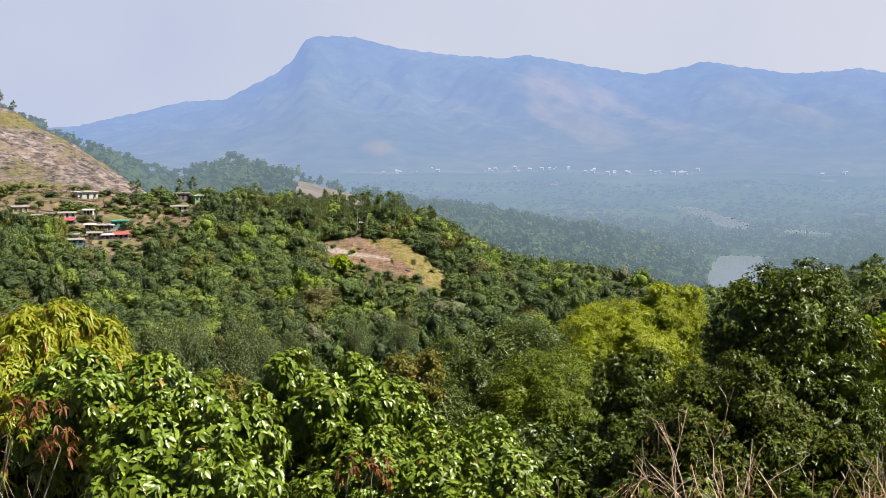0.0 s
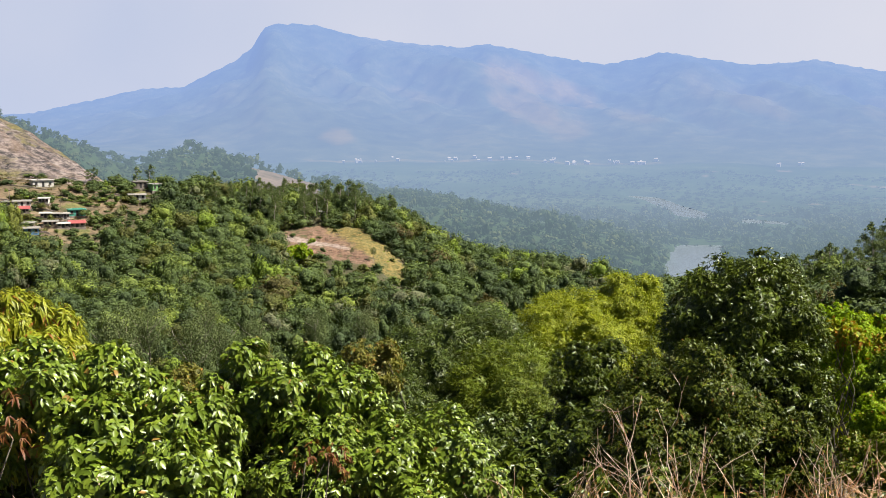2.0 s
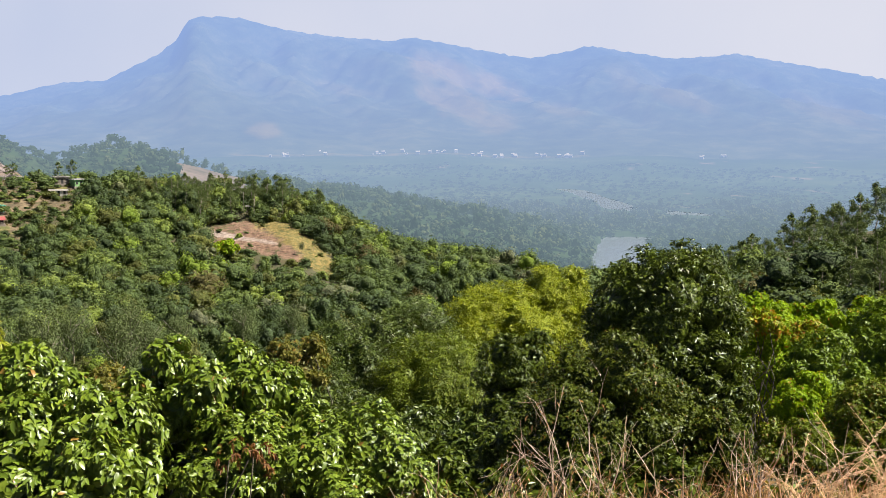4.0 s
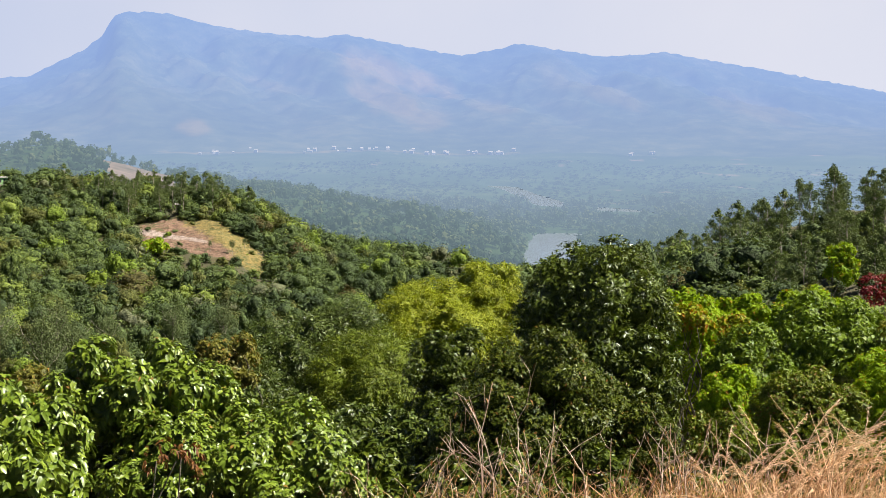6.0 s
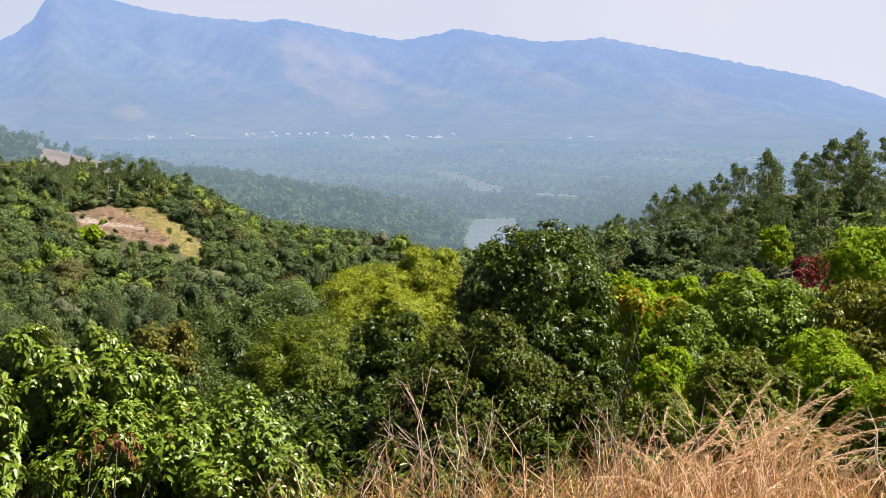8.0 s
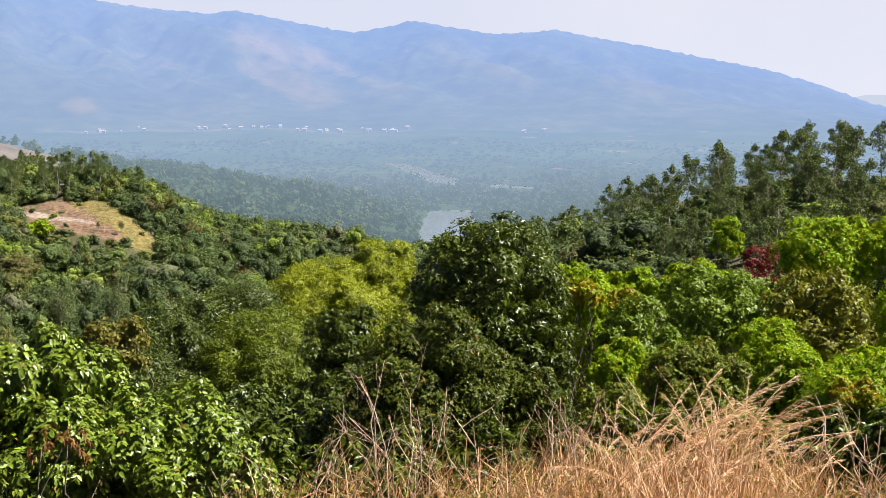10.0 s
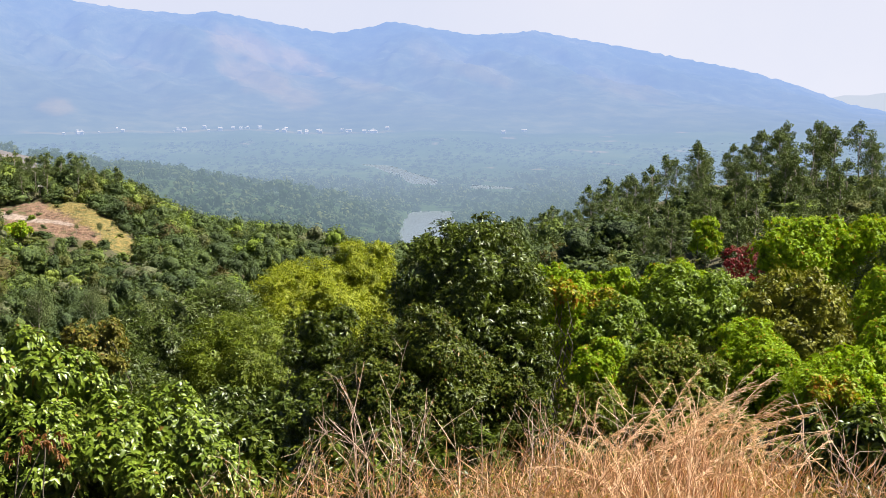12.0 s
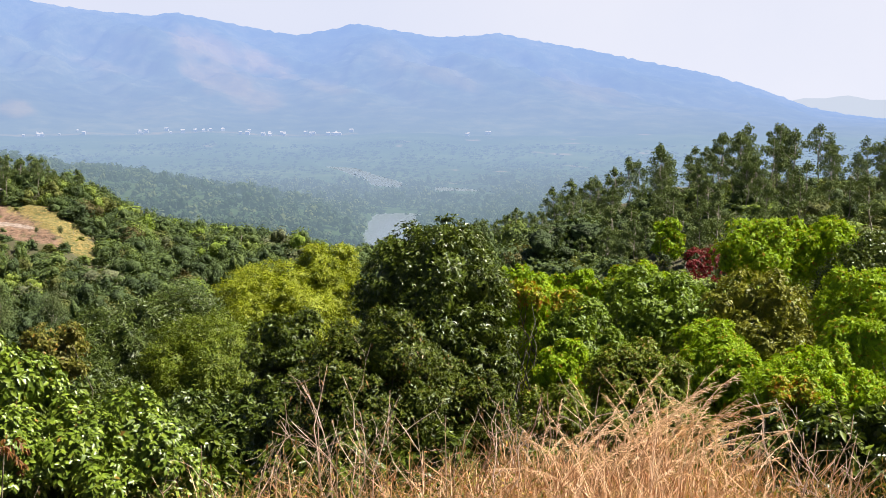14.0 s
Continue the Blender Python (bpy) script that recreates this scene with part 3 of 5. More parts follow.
FRONT = np.concatenate([np.arange(-45, -26, 1.0), np.arange(-26, 44, 0.22), np.arange(44, 60.1, 1.0)])
ROUND = np.concatenate([FRONT, np.arange(64, 316, 6.0)[:-1], [315.0]])
near_r = np.concatenate([[0.001], np.geomspace(0.8, 130, 70), np.geomspace(134, 345, 56), np.arange(348, 510, 2.0), np.arange(511, 700, 4.0), [700]])
ground = sheet("ground", ROUND, near_r, [EARTH, DRY_EARTH, ROCK, ROCK_GRASS, CLEARED], ground_slots)
GA, GR = np.meshgrid(ROUND, near_r)
for key, field in (("grassed", grassed), ("scraped", scraped)):
    ground.data.attributes.new(key, 'FLOAT', 'POINT').data.foreach_set("value", field(GA, GR).ravel().astype(np.float32))
tagged(ground, "hillside falling from a grassy verge into a wooded valley", "ground", kind="structure")


def hill_slots(a, r):
    x, y = r * np.sin(np.radians(a)), r * np.cos(np.radians(a))
    return ((a > -7.7 + 0.5 * wave(x, y, 20)) & (a < -4.3) & (r > 830) & (r < 960) & (land(a, r) > -56)).astype(int)


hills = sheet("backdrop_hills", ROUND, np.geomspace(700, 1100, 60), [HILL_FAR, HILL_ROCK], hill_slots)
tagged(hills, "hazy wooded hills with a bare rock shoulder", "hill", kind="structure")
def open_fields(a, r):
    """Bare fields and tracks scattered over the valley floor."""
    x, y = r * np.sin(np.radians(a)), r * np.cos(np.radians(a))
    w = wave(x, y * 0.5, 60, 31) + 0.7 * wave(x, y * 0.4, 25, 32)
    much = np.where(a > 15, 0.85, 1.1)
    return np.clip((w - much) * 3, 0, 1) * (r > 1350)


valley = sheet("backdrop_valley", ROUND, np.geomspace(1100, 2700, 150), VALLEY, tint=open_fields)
tagged(valley, "hazy wooded valley floor round a lake", "valley", kind="structure")


def bare_slope(a, r):
    """Dry open slopes on the mountain's spurs."""
    x, y = r * np.sin(np.radians(a)), r * np.cos(np.radians(a))
    el = np.degrees(np.arctan2(land(a, r) - 1.6, r))
    w = 0.45 * wave(x, y * 0.25, 90, 2) + 0.35 * wave(x, y * 0.3, 34, 5) + 0.2 * wave(x, y, 40, 8)
    spots = [(6.9, 2.5, 3.2, 0.75, -0.33, 0.85), (5.0, 3.1, 1.3, 0.9, -0.1, 0.5), (6.6, 1.3, 2.2, 1.0, -0.25, 0.65), (8.2, 0.5, 1.3, 0.7, -0.1, 0.5), (-3.4, -0.1, 0.9, 0.45, 0.0, 0.6), (17.5, 1.7, 2.2, 0.6, -0.3, 0.35),
             (15.0, 2.5, 1.2, 0.9, -0.2, 0.3), (24.5, 0.9, 2.4, 0.6, -0.25, 0.35), (11.5, 1.0, 1.6, 0.35, -0.15, 0.35), (1.0, 1.9, 1.8, 0.3, -0.2, 0.3)]
    out = np.zeros(a.shape)
    for ca, ce, wa, we, slant, k in spots:
        out = np.maximum(out, k * np.clip(1.15 - ((a - ca) / wa) ** 2 - ((el - ce - slant * (a - ca)) / we) ** 2 + w, 0, 1))
    road = (np.abs(r - 2722 - 6 * np.sin(a * 2)) < 9) & (a > -5) & (a < 13)
    return np.where(road, np.maximum(out, 0.45 + 0.3 * wave(x, y, 30, 9)), out)


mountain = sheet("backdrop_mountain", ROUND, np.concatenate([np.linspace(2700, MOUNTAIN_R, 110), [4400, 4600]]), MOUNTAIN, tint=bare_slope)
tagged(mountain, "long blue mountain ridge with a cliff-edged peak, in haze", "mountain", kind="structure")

# far ridge low on the horizon, past the end of the mountain, mostly painted haze
fa = np.arange(26, 60, 0.5)
fz = 1.6 + 4850 * np.tan(np.radians(0.36 + 0.14 * np.sin(fa * 0.9) + 0.06 * np.sin(fa * 3.1)))
fx, fy = 4850 * np.sin(np.radians(fa)), 4850 * np.cos(np.radians(fa))
fv = np.concatenate([np.stack([fx, fy, fz], 1), np.stack([fx * 0.985, fy * 0.985, fz * 0 - 200], 1)])
k = np.arange(len(fa) - 1)
tagged(new("backdrop_far_ridge", mesh_from("backdrop_far_ridge", fv, np.stack([k, k + 1, k + 1 + len(fa), k + len(fa)], 1), FAR_RIDGE, smooth=True)),
       "faint pale ridge on the hazy horizon", "ridge", kind="structure")

# the lake
WATER, wt, wout = blank("still_lake_water")
wp = wt.nodes.new("ShaderNodeBsdfPrincipled")
wp.inputs["Specular IOR Level"].default_value = 0.38
wp.inputs["Base Color"].default_value, wp.inputs["Roughness"].default_value = (0.15, 0.185, 0.225, 1), 0.26
wb = wt.nodes.new("ShaderNodeBump")
wb.inputs["Strength"].default_value, wb.inputs["Distance"].default_value = 0.5, 0.4
wt.links.new(noise_at(wt, 0.6, 3), wb.inputs["Height"])
wt.links.new(wb.outputs[0], wp.inputs["Normal"])
wt.links.new(wp.outputs[0], wout.inputs[0])
la, lr = np.radians(np.arange(8, 27, 0.5)), np.geomspace(760, 2250, 24)
A, R_ = np.meshgrid(la, lr)
lv = np.stack([R_ * np.sin(A), R_ * np.cos(A), np.full(A.shape, LAKE_Z)], -1).reshape(-1, 3)
li = (np.arange(len(lr) - 1)[:, None] * len(la) + np.arange(len(la) - 1)[None]).ravel()
tagged(new("water", mesh_from("water", lv, np.stack([li, li + 1, li + 1 + len(la), li + len(la)], 1), WATER)), "calm pale grey lake in the valley", "lake", kind="structure")

rng = np.random.default_rng(7)


# ---- woods ----
def clump_tree(rng, lumps, scraps, size, flat=0.75, core=0.72):
    """A crown one metre across and one high: cores with ragged scraps of foliage all over."""
    c = unit(rng.normal(0, 1, (lumps, 3))) * rng.uniform(0.1, 0.34, (lumps, 1)) * np.array([1, 1, flat])
    c[:, 2] += 0.5
    r = rng.uniform(0.14, 0.25, lumps)
    pieces = []
    if core:
        for p, q in zip(c, r):
            pieces.append((BALL_V * q * core * rng.uniform(0.8, 1.1, (len(BALL_V), 1)) + p, BALL_F))
    pick = rng.integers(0, lumps, scraps)
    d = unit(rng.normal(0, 1, (scraps, 3)) + np.array([0, 0, 0.35]))
    p = c[pick] + d * (r[pick] * rng.uniform(0.88, 1.12, scraps))[:, None]
    n = unit(d + rng.normal(0, 0.5, (scraps, 3)) + np.array([0, 0, 0.3]))
    a = unit(np.cross(n, rng.normal(0, 1, (scraps, 3))))
    b = np.cross(n, a)
    s = size * rng.uniform(0.6, 1.4, (scraps, 1))
    v = np.stack([p + a * s, p - a * s * 0.6 + b * s * 0.8, p - a * s * 0.5 - b * s * 0.9], 1).reshape(-1, 3)
    pieces.append((v, np.arange(scraps * 3).reshape(-1, 3)))
    return joined(pieces)


def plant(kinds, places, heights, widths, tints, rng):
    """All the crowns of a wood as arrays: kind i at place i, turned at random."""
    vs, fs, ts, k = [], [], [], 0
    for p, h, w, t in zip(places, heights, widths, tints):
        v, f = kinds[rng.integers(len(kinds))]
        q = rng.uniform(0, 2 * math.pi)
        co, si = math.cos(q), math.sin(q)
        vs.append(np.stack([(v[:, 0] * co - v[:, 1] * si) * w + p[0], (v[:, 0] * si + v[:, 1] * co) * w + p[1], v[:, 2] * h + p[2]], 1))
        fs.append(f + k)
        ts.append(np.full(len(f), t))
        k += len(v)
    return np.concatenate(vs), np.concatenate(fs), np.concatenate(ts)


def scatter(rng, n, a0, a1, r0, r1, gap):
    """Bearings and distances of places at least gap apart, spread evenly over the ground."""
    a = rng.uniform(a0, a1, n)
    r = np.sqrt(rng.uniform(r0 * r0, r1 * r1, n))
    x, y = r * np.sin(np.radians(a)), r * np.cos(np.radians(a))
    seen, keep = set(), []
    for i in range(n):
        cell = (int(x[i] // gap), int(y[i] // gap))
        if cell in seen:
            continue
        seen.add(cell)
        keep.append(i)
    return a[keep], r[keep]


def wood(name, a, r, kinds, material, height, width, label, tone, sink=0.1, low=1.0):
    x, y = r * np.sin(np.radians(a)), r * np.cos(np.radians(a))
    z = land(a, r)
    h = height * low * rng.uniform(0.72, 1.28, len(a))
    w = width * low ** 0.5 * rng.uniform(0.6, 1.5, len(a))
    v, f, t = plant(kinds, np.stack([x, y, z - h * sink], 1), h, w, np.clip(tone, 0, 1), rng)
    return tagged(new(name, mesh_from(name, v, f, material, t, smooth=True)), label, "woodland", kind="stuff")


FAR_KINDS = [clump_tree(rng, 4, 24, 0.1) for _ in range(6)]
DOT_KINDS = [clump_tree(rng, 1, 14, 0.16) for _ in range(6)]
MID_KINDS = [clump_tree(rng, n, 560, 0.029, flat, core=0.74) for n, flat in ((9, 0.75), (12, 1.3), (7, 0.55), (10, 0.9), (13, 1.35), (8, 0.6), (11, 1.0), (6, 0.8))]
BIG_KINDS = [clump_tree(rng, n, 900, 0.025, flat, core=0.72) for n, flat in ((14, 1.0), (18, 1.35), (10, 0.6), (15, 1.1), (12, 0.8), (16, 1.25))]
SCRUB_KINDS = [clump_tree(rng, 9, 420, 0.035, 0.9, core=0.68) for _ in range(6)]

# the wooded hill across the gully
a, r = scatter(rng, 16000, -26, 42, 150, 640, 6.3)
open_ground = (in_clearing(a, r) > 0) | (in_village(a, r) & (rng.random(len(a)) < np.where(a > -15, 0.4, 0.93))) | (on_rock(a, r) > 0) | (r > CREST_R(a) + np.where(a > 16, 20, 90)) | ((a > 16.5) & (r > CREST_R(a) - 100))
a, r = a[~open_ground], r[~open_ground]
near_side = r < 290
# younger growth below the clearing and the village
ahead = (in_clearing(a, r + 25) > 0) | (in_clearing(a, r + 42) > 0) | (in_village(a, r + 30) & (a > -18.9)) | in_village(a, r)
low = np.where(ahead, np.where(a < -15.5, 0.38, 0.36), 1.0) * np.where((a > -16) & (a < -10.5) & (r > 455), 0.6, 1.0) * np.where(in_village(a, r), rng.uniform(0.25, 0.65, len(a)), 1.0)
x, y = r * np.sin(np.radians(a)), r * np.cos(np.radians(a))
tone = 0.32 + 0.22 * wave(x, y, 40, 9) + rng.normal(0, 0.2, len(a)) + (rng.random(len(a)) < 0.10) * 0.5
low = low * np.where(rng.random(len(a)) < 0.08, 1.2, rng.uniform(0.8, 1.05, len(a)))
edge = (in_clearing(a, r - 12) > 0) | (in_clearing(a, r - 24) > 0) | (in_clearing(a + 0.8, r) > 0) | (in_clearing(a - 0.8, r) > 0) | in_village(a, r) | in_village(a, r - 15)
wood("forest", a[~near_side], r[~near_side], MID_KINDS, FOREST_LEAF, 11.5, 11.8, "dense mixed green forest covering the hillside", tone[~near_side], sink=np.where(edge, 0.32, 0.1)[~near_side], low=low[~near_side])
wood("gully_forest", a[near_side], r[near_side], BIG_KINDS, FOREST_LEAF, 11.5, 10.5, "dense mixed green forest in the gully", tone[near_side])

# woods beyond, hazed by the glow in their materials
a, r = scatter(rng, 14000, -26, 42, 690, 1100, 10.5)
keep = (hill_slots(a, r) == 0) & (basin(a, r) < 0.08)
a2, r2 = scatter(rng, 9000, -5, 26, 1100, 1560, 13.0)
keep2 = (basin(a2, r2) < 0.4) & (basin(a2, r2 + 60) < 0.08) & (basin(a2, r2 + 110) < 0.3)
a, r = np.concatenate([a[keep], a2[keep2]]), np.concatenate([r[keep], r2[keep2]])
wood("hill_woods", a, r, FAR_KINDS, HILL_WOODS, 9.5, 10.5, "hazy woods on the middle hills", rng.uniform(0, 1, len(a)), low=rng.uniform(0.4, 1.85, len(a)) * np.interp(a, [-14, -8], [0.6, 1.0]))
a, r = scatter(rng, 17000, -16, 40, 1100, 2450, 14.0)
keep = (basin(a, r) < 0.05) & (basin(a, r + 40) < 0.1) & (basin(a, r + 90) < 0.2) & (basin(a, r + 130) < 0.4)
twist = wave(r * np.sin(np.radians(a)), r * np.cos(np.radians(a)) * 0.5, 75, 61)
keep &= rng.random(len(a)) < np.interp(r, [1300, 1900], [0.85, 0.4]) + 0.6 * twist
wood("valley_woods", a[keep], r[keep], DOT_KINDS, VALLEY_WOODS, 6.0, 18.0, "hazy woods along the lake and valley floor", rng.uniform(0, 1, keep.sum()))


# ---- eucalyptus trees on the ridge ----
def eucalyptus_meshes(rng, h):
    lean = rng.normal(0, 0.03 * h, 2)
    top = np.array([lean[0], lean[1], h * 0.97])
    trunk = bent((0, 0, -0.5), top, 0.014 * h, 0.003 * h, rng, 0.012, 6)
    paths = [trunk]
    tips = []
    start = rng.uniform(0.22, 0.45)
    for i in range(19):
        s = start + (0.93 - start) * (i + rng.random()) / 19
        q = rng.uniform(0, 2 * math.pi)
        full = math.sin(math.pi * (0.3 + 0.7 * (s - start) / (0.93 - start))) ** 0.8
        out = h * (0.03 + 0.15 * full) * rng.uniform(0.55, 1.25)
        foot = top * s
        end = foot + np.array([math.cos(q) * out, math.sin(q) * out, out * rng.uniform(0.35, 1.0)])
        paths.append(bent(foot, end, 0.0035 * h, 0.0012 * h, rng, 0.06, 2))
        tips.append((end, (0.03 + 0.026 * full) * h * rng.uniform(0.6, 1.25)))
        if rng.random() < 0.4:
            tips.append(((foot + end) / 2, 0.036 * h * rng.uniform(0.7, 1.2)))
    tips += [(top, 0.026 * h), (top * 0.955, 0.04 * h), (top * 0.9, 0.05 * h)]
    c, rad = np.array([t[0] for t in tips]), np.array([t[1] for t in tips])
    n = 2500
    pick = rng.choice(len(c), n, p=rad ** 2 / (rad ** 2).sum())
    d = unit(rng.normal(0, 1, (n, 3)) + np.array([0, 0, 0.3]))
    base = c[pick] + d * (rad[pick] * rng.uniform(0.6, 1.05, n))[:, None] * np.array([1.1, 1.1, 0.8])
    axis = unit(d * 0.5 + rng.normal(0, 0.5, (n, 3)) + np.array([0, 0, -0.35]))
    v, f = blades(base, axis, unit(d + rng.normal(0, 0.35, (n, 3)) + np.array([0, 0, 0.3])), 0.0205 * h * rng.uniform(0.6, 1.3, n), 0.78, 0.2, 1)
    tv, tf = tubes(paths, 4)
    return mesh_from("trunk", tv, tf, PALE_BARK, smooth=True), mesh_from("crown", v, f, EUC_LEAF)


EUC = [eucalyptus_meshes(rng, 11.0) for _ in range(7)]


def eucalyptus(place, scale, turn, kind, label="slender pale-trunked eucalyptus on the ridge"):
    e = thing("eucalyptus_tree", place, label, "tree", "eucalyptus trees on the ridge")
    e.rotation_euler = (0, 0, turn)
    e.scale = (scale, scale, scale)
    part("trunk", EUC[kind][0], e, "pale bare trunk and thin boughs")
    part("crown", EUC[kind][1], e)
    return e


a, r = scatter(rng, 4200, 16.5, 44, 85, 365, 6.9)
band = (r > CREST_R(a) - np.interp(a, [16, 20, 26, 32, 40], [140, 140, 125, 95, 75])) & (r < CREST_R(a) + 14)
for i, (bb, rr) in enumerate(zip(a[band], r[band])):
    x, y = rr * math.sin(radians(bb)), rr * math.cos(radians(bb))
    tall = rng.uniform(0.6, 1.15) * (1.0 if rr > CREST_R(bb) - 30 else 0.72) * float(np.interp(bb, [18, 22, 25, 30, 34, 40], [0.86, 1.0, 1.08, 1.02, 1.02, 0.95]))
    eucalyptus((x, y, ground_z(x, y) - 0.2), tall, rng.uniform(0, 6.3), int(rng.integers(len(EUC))))


# a grove of the same trees along the crest above the clearing
a, r = scatter(rng, 400, -10.5, 1.5, 424, 474, 7.0)
for bb, rr in list(zip(a, r))[:75]:
    if in_clearing(bb, rr) == 0 and rr > 428 + 2.2 * abs(bb + 6):
        x, y = rr * math.sin(radians(bb)), rr * math.cos(radians(bb))
        eucalyptus((x, y, ground_z(x, y) - 0.2), rng.uniform(1.0, 1.35), rng.uniform(0, 6.3), int(rng.integers(len(EUC))), "slender pale-trunked tree in the grove on the crest")


# ---- tall trees standing in the gully ----
def tall_tree_meshes(rng, h):
    v, f = clump_tree(rng, 34, 4600, 0.013, 1.05, core=0)
    v = v * np.array([0.5 * h, 0.5 * h, 0.72 * h]) + np.array([0, 0, 0.32 * h])
    paths = [bent((0, 0, -1), (0, 0, 0.8 * h), 0.015 * h, 0.004 * h, rng, 0.012, 6)]
    for _ in range(9):
        s, q = rng.uniform(0.35, 0.7), rng.uniform(0, 6.3)
        paths.append(bent((0, 0, s * h), (math.cos(q) * 0.2 * h, math.sin(q) * 0.2 * h, (s + 0.2) * h), 0.005 * h, 0.002 * h, rng, 0.05, 3))
    tv, tf = tubes(paths, 5)
    return mesh_from("trunk", tv, tf, PALE_BARK, smooth=True), mesh_from("crown", v, f, TALL_LEAF)


TALL = [tall_tree_meshes(rng, 20.0) for _ in range(4)]
for i, (bb, rr, ss) in enumerate([(-14.3, 226, 1.2), (-10.7, 222, 1.15), (-12.8, 245, 1.0), (-9.3, 236, 0.95), (-16.5, 240, 0.9), (-7.6, 250, 0.9), (-18.8, 262, 0.85), (-4.5, 262, 0.85), (-2.0, 270, 0.8), (0.5, 265, 0.8), (-10.0, 265, 0.85), (-20.5, 255, 0.8), (3.0, 275, 0.8), (6.0, 270, 0.75), (-1.5, 388, 0.27), (-2.6, 392, 0.2), (-0.9, 398, 0.2)]):
    x, y = rr * math.sin(radians(bb)), rr * math.cos(radians(bb))
    e = thing("tall_tree", (x, y, ground_z(x, y)), "tall grey-green tree with pale trunk above the gully", "tree", "tall trees in the gully")
    e.rotation_euler, e.scale = (0, 0, rng.uniform(0, 6.3)), (ss, ss, ss)
    part("trunk", TALL[i % 4][0], e, "pale straight trunk")
    part("crown", TALL[i % 4][1], e)


# ---- near trees and shrubs ----
def shrub(name, bearing, dist, z, rx, rz, leaf, label, category, seed, length=0.12, width=0.38, droop=0.5, boughs=14, rows=1, cover=1.6, size=0.46, core=0.66, bark=BARK, spray=0.0):
    """A leafy crown whose middle lies at height z, on stems from the ground."""
    width, droop = (width * 1.35, droop * 0.8) if rows == 1 else (width, droop)
    g = np.random.default_rng(seed)
    x, y = dist * math.sin(radians(bearing)), dist * math.cos(radians(bearing))
    base = ground_z(x, y)
    e = thing(name, (x, y, base), label, category)
    v, f, c, r = crown(g, (rx, rx, rz), boughs, length, width, droop, cover, 9 if spray else 6, size, rows, 0.9, core, spray=spray)
    up = np.array([0, 0, max(z - base, 0.3)])
    part("foliage", mesh_from("foliage", v + up, f, leaf, smooth=True), e)
    fork = up * 0.45
    paths = [bent((0, 0, -0.1), fork, 0.05 * rx + 0.012, 0.04 * rx + 0.008, g, 0.05, 3)]
    for p in c[::2]:
        paths.append(bent(fork * g.uniform(0.3, 1.0), p + up, 0.022 * rx + 0.005, 0.004, g, 0.08, 4))
    tv, tf = tubes(paths, 5)
    part("stem", mesh_from("stem", tv, tf, bark, smooth=True), e)
    return e


shrub("mango_tree", -19.8, 8.0, 0.11, 0.6, 0.42, MANGO_LEAF, "young tree with drooping yellow-green and rusty leaves", "tree", 200, 0.06, 0.24, 0.8, 12, rows=2)
shrub("mango_tree", -24.1, 8.3, -0.22, 0.48, 0.51, MANGO_LEAF, "young tree with drooping yellow-green and rusty leaves", "tree", 201, 0.066, 0.22, 0.9, 12, rows=2)
shrub("rusty_shrub", -20.9, 6.4, 0.02, 0.36, 0.24, RUSTY_LEAF, "small shrub with rusty hanging leaves", "shrub", 202, 0.05, 0.24, 0.9, 9, rows=2, cover=0.08, core=0)
shrub("broadleaf_bush", -16.4, 6.9, -0.13, 0.63, 0.45, BIG_LEAF, "dense bush with broad shiny green leaves", "bush", 203, 0.05, 0.48, 0.5, 15, rows=2, cover=1.35)
shrub("broadleaf_bush", -12.8, 6.3, -0.32, 0.52, 0.46, BIG_LEAF, "bush with broad drooping green leaves", "bush", 204, 0.052, 0.48, 0.55, 14, rows=2, cover=1.35)
shrub("broadleaf_bush", -5.8, 8.0, -0.32, 0.64, 0.41, BIG_LEAF, "rounded bush with broad drooping green leaves", "bush", 206, 0.048, 0.5, 0.5, 14, rows=2, cover=1.35)
shrub("broadleaf_bush", 1.1, 7.4, -0.79, 0.68, 0.52, BIG_LEAF, "low bush with bright green pointed leaves", "bush", 207, 0.042, 0.5, 0.45, 15, rows=2, cover=1.35)
shrub("broadleaf_bush", -4.5, 7.2, -0.67, 0.4, 0.4, BIG_LEAF, "small bush with bright green pointed leaves", "bush", 208, 0.042, 0.5, 0.45, 11, rows=2, cover=1.35)
shrub("rusty_shrub", -4.1, 6.5, -0.32, 0.18, 0.14, RUSTY_LEAF, "small shrub with rusty hanging leaves", "shrub", 209, 0.032, 0.3, 0.9, 6, rows=2, cover=0.1, core=0)
shrub("brown_shrub", -1.4, 11, -0.82, 0.31, 0.4, BROWN_LEAF, "thin shrub with yellowing brown-green leaves", "shrub", 210, 0.038, 0.34, 0.5, 8, cover=1.0)
shrub("brown_shrub", -11.1, 10.5, -0.77, 0.26, 0.27, BROWN_LEAF, "small shrub with yellowing brown-green leaves", "shrub", 211, 0.038, 0.34, 0.5, 7, cover=0.9)
shrub("feathery_tree", 1.5, 21, -3.21, 1.07, 1.23, FEATHER_LEAF, "dark fine-leaved tree with spreading sprays", "tree", 212, 0.089, 0.2, 0.24, 14, cover=1.4, spray=0.42)
shrub("feathery_tree", 4.0, 22.5, -3.11, 1.09, 1.17, FEATHER_LEAF, "dark fine-leaved tree with spreading sprays", "tree", 213, 0.089, 0.2, 0.24, 13, cover=1.4, spray=0.42)
shrub("feathery_tree", -1.1, 19, -3.0, 0.68, 0.84, FEATHER_LEAF, "dark fine-leaved tree with spreading sprays", "tree", 214, 0.081, 0.2, 0.24, 10, cover=1.4, spray=0.42)
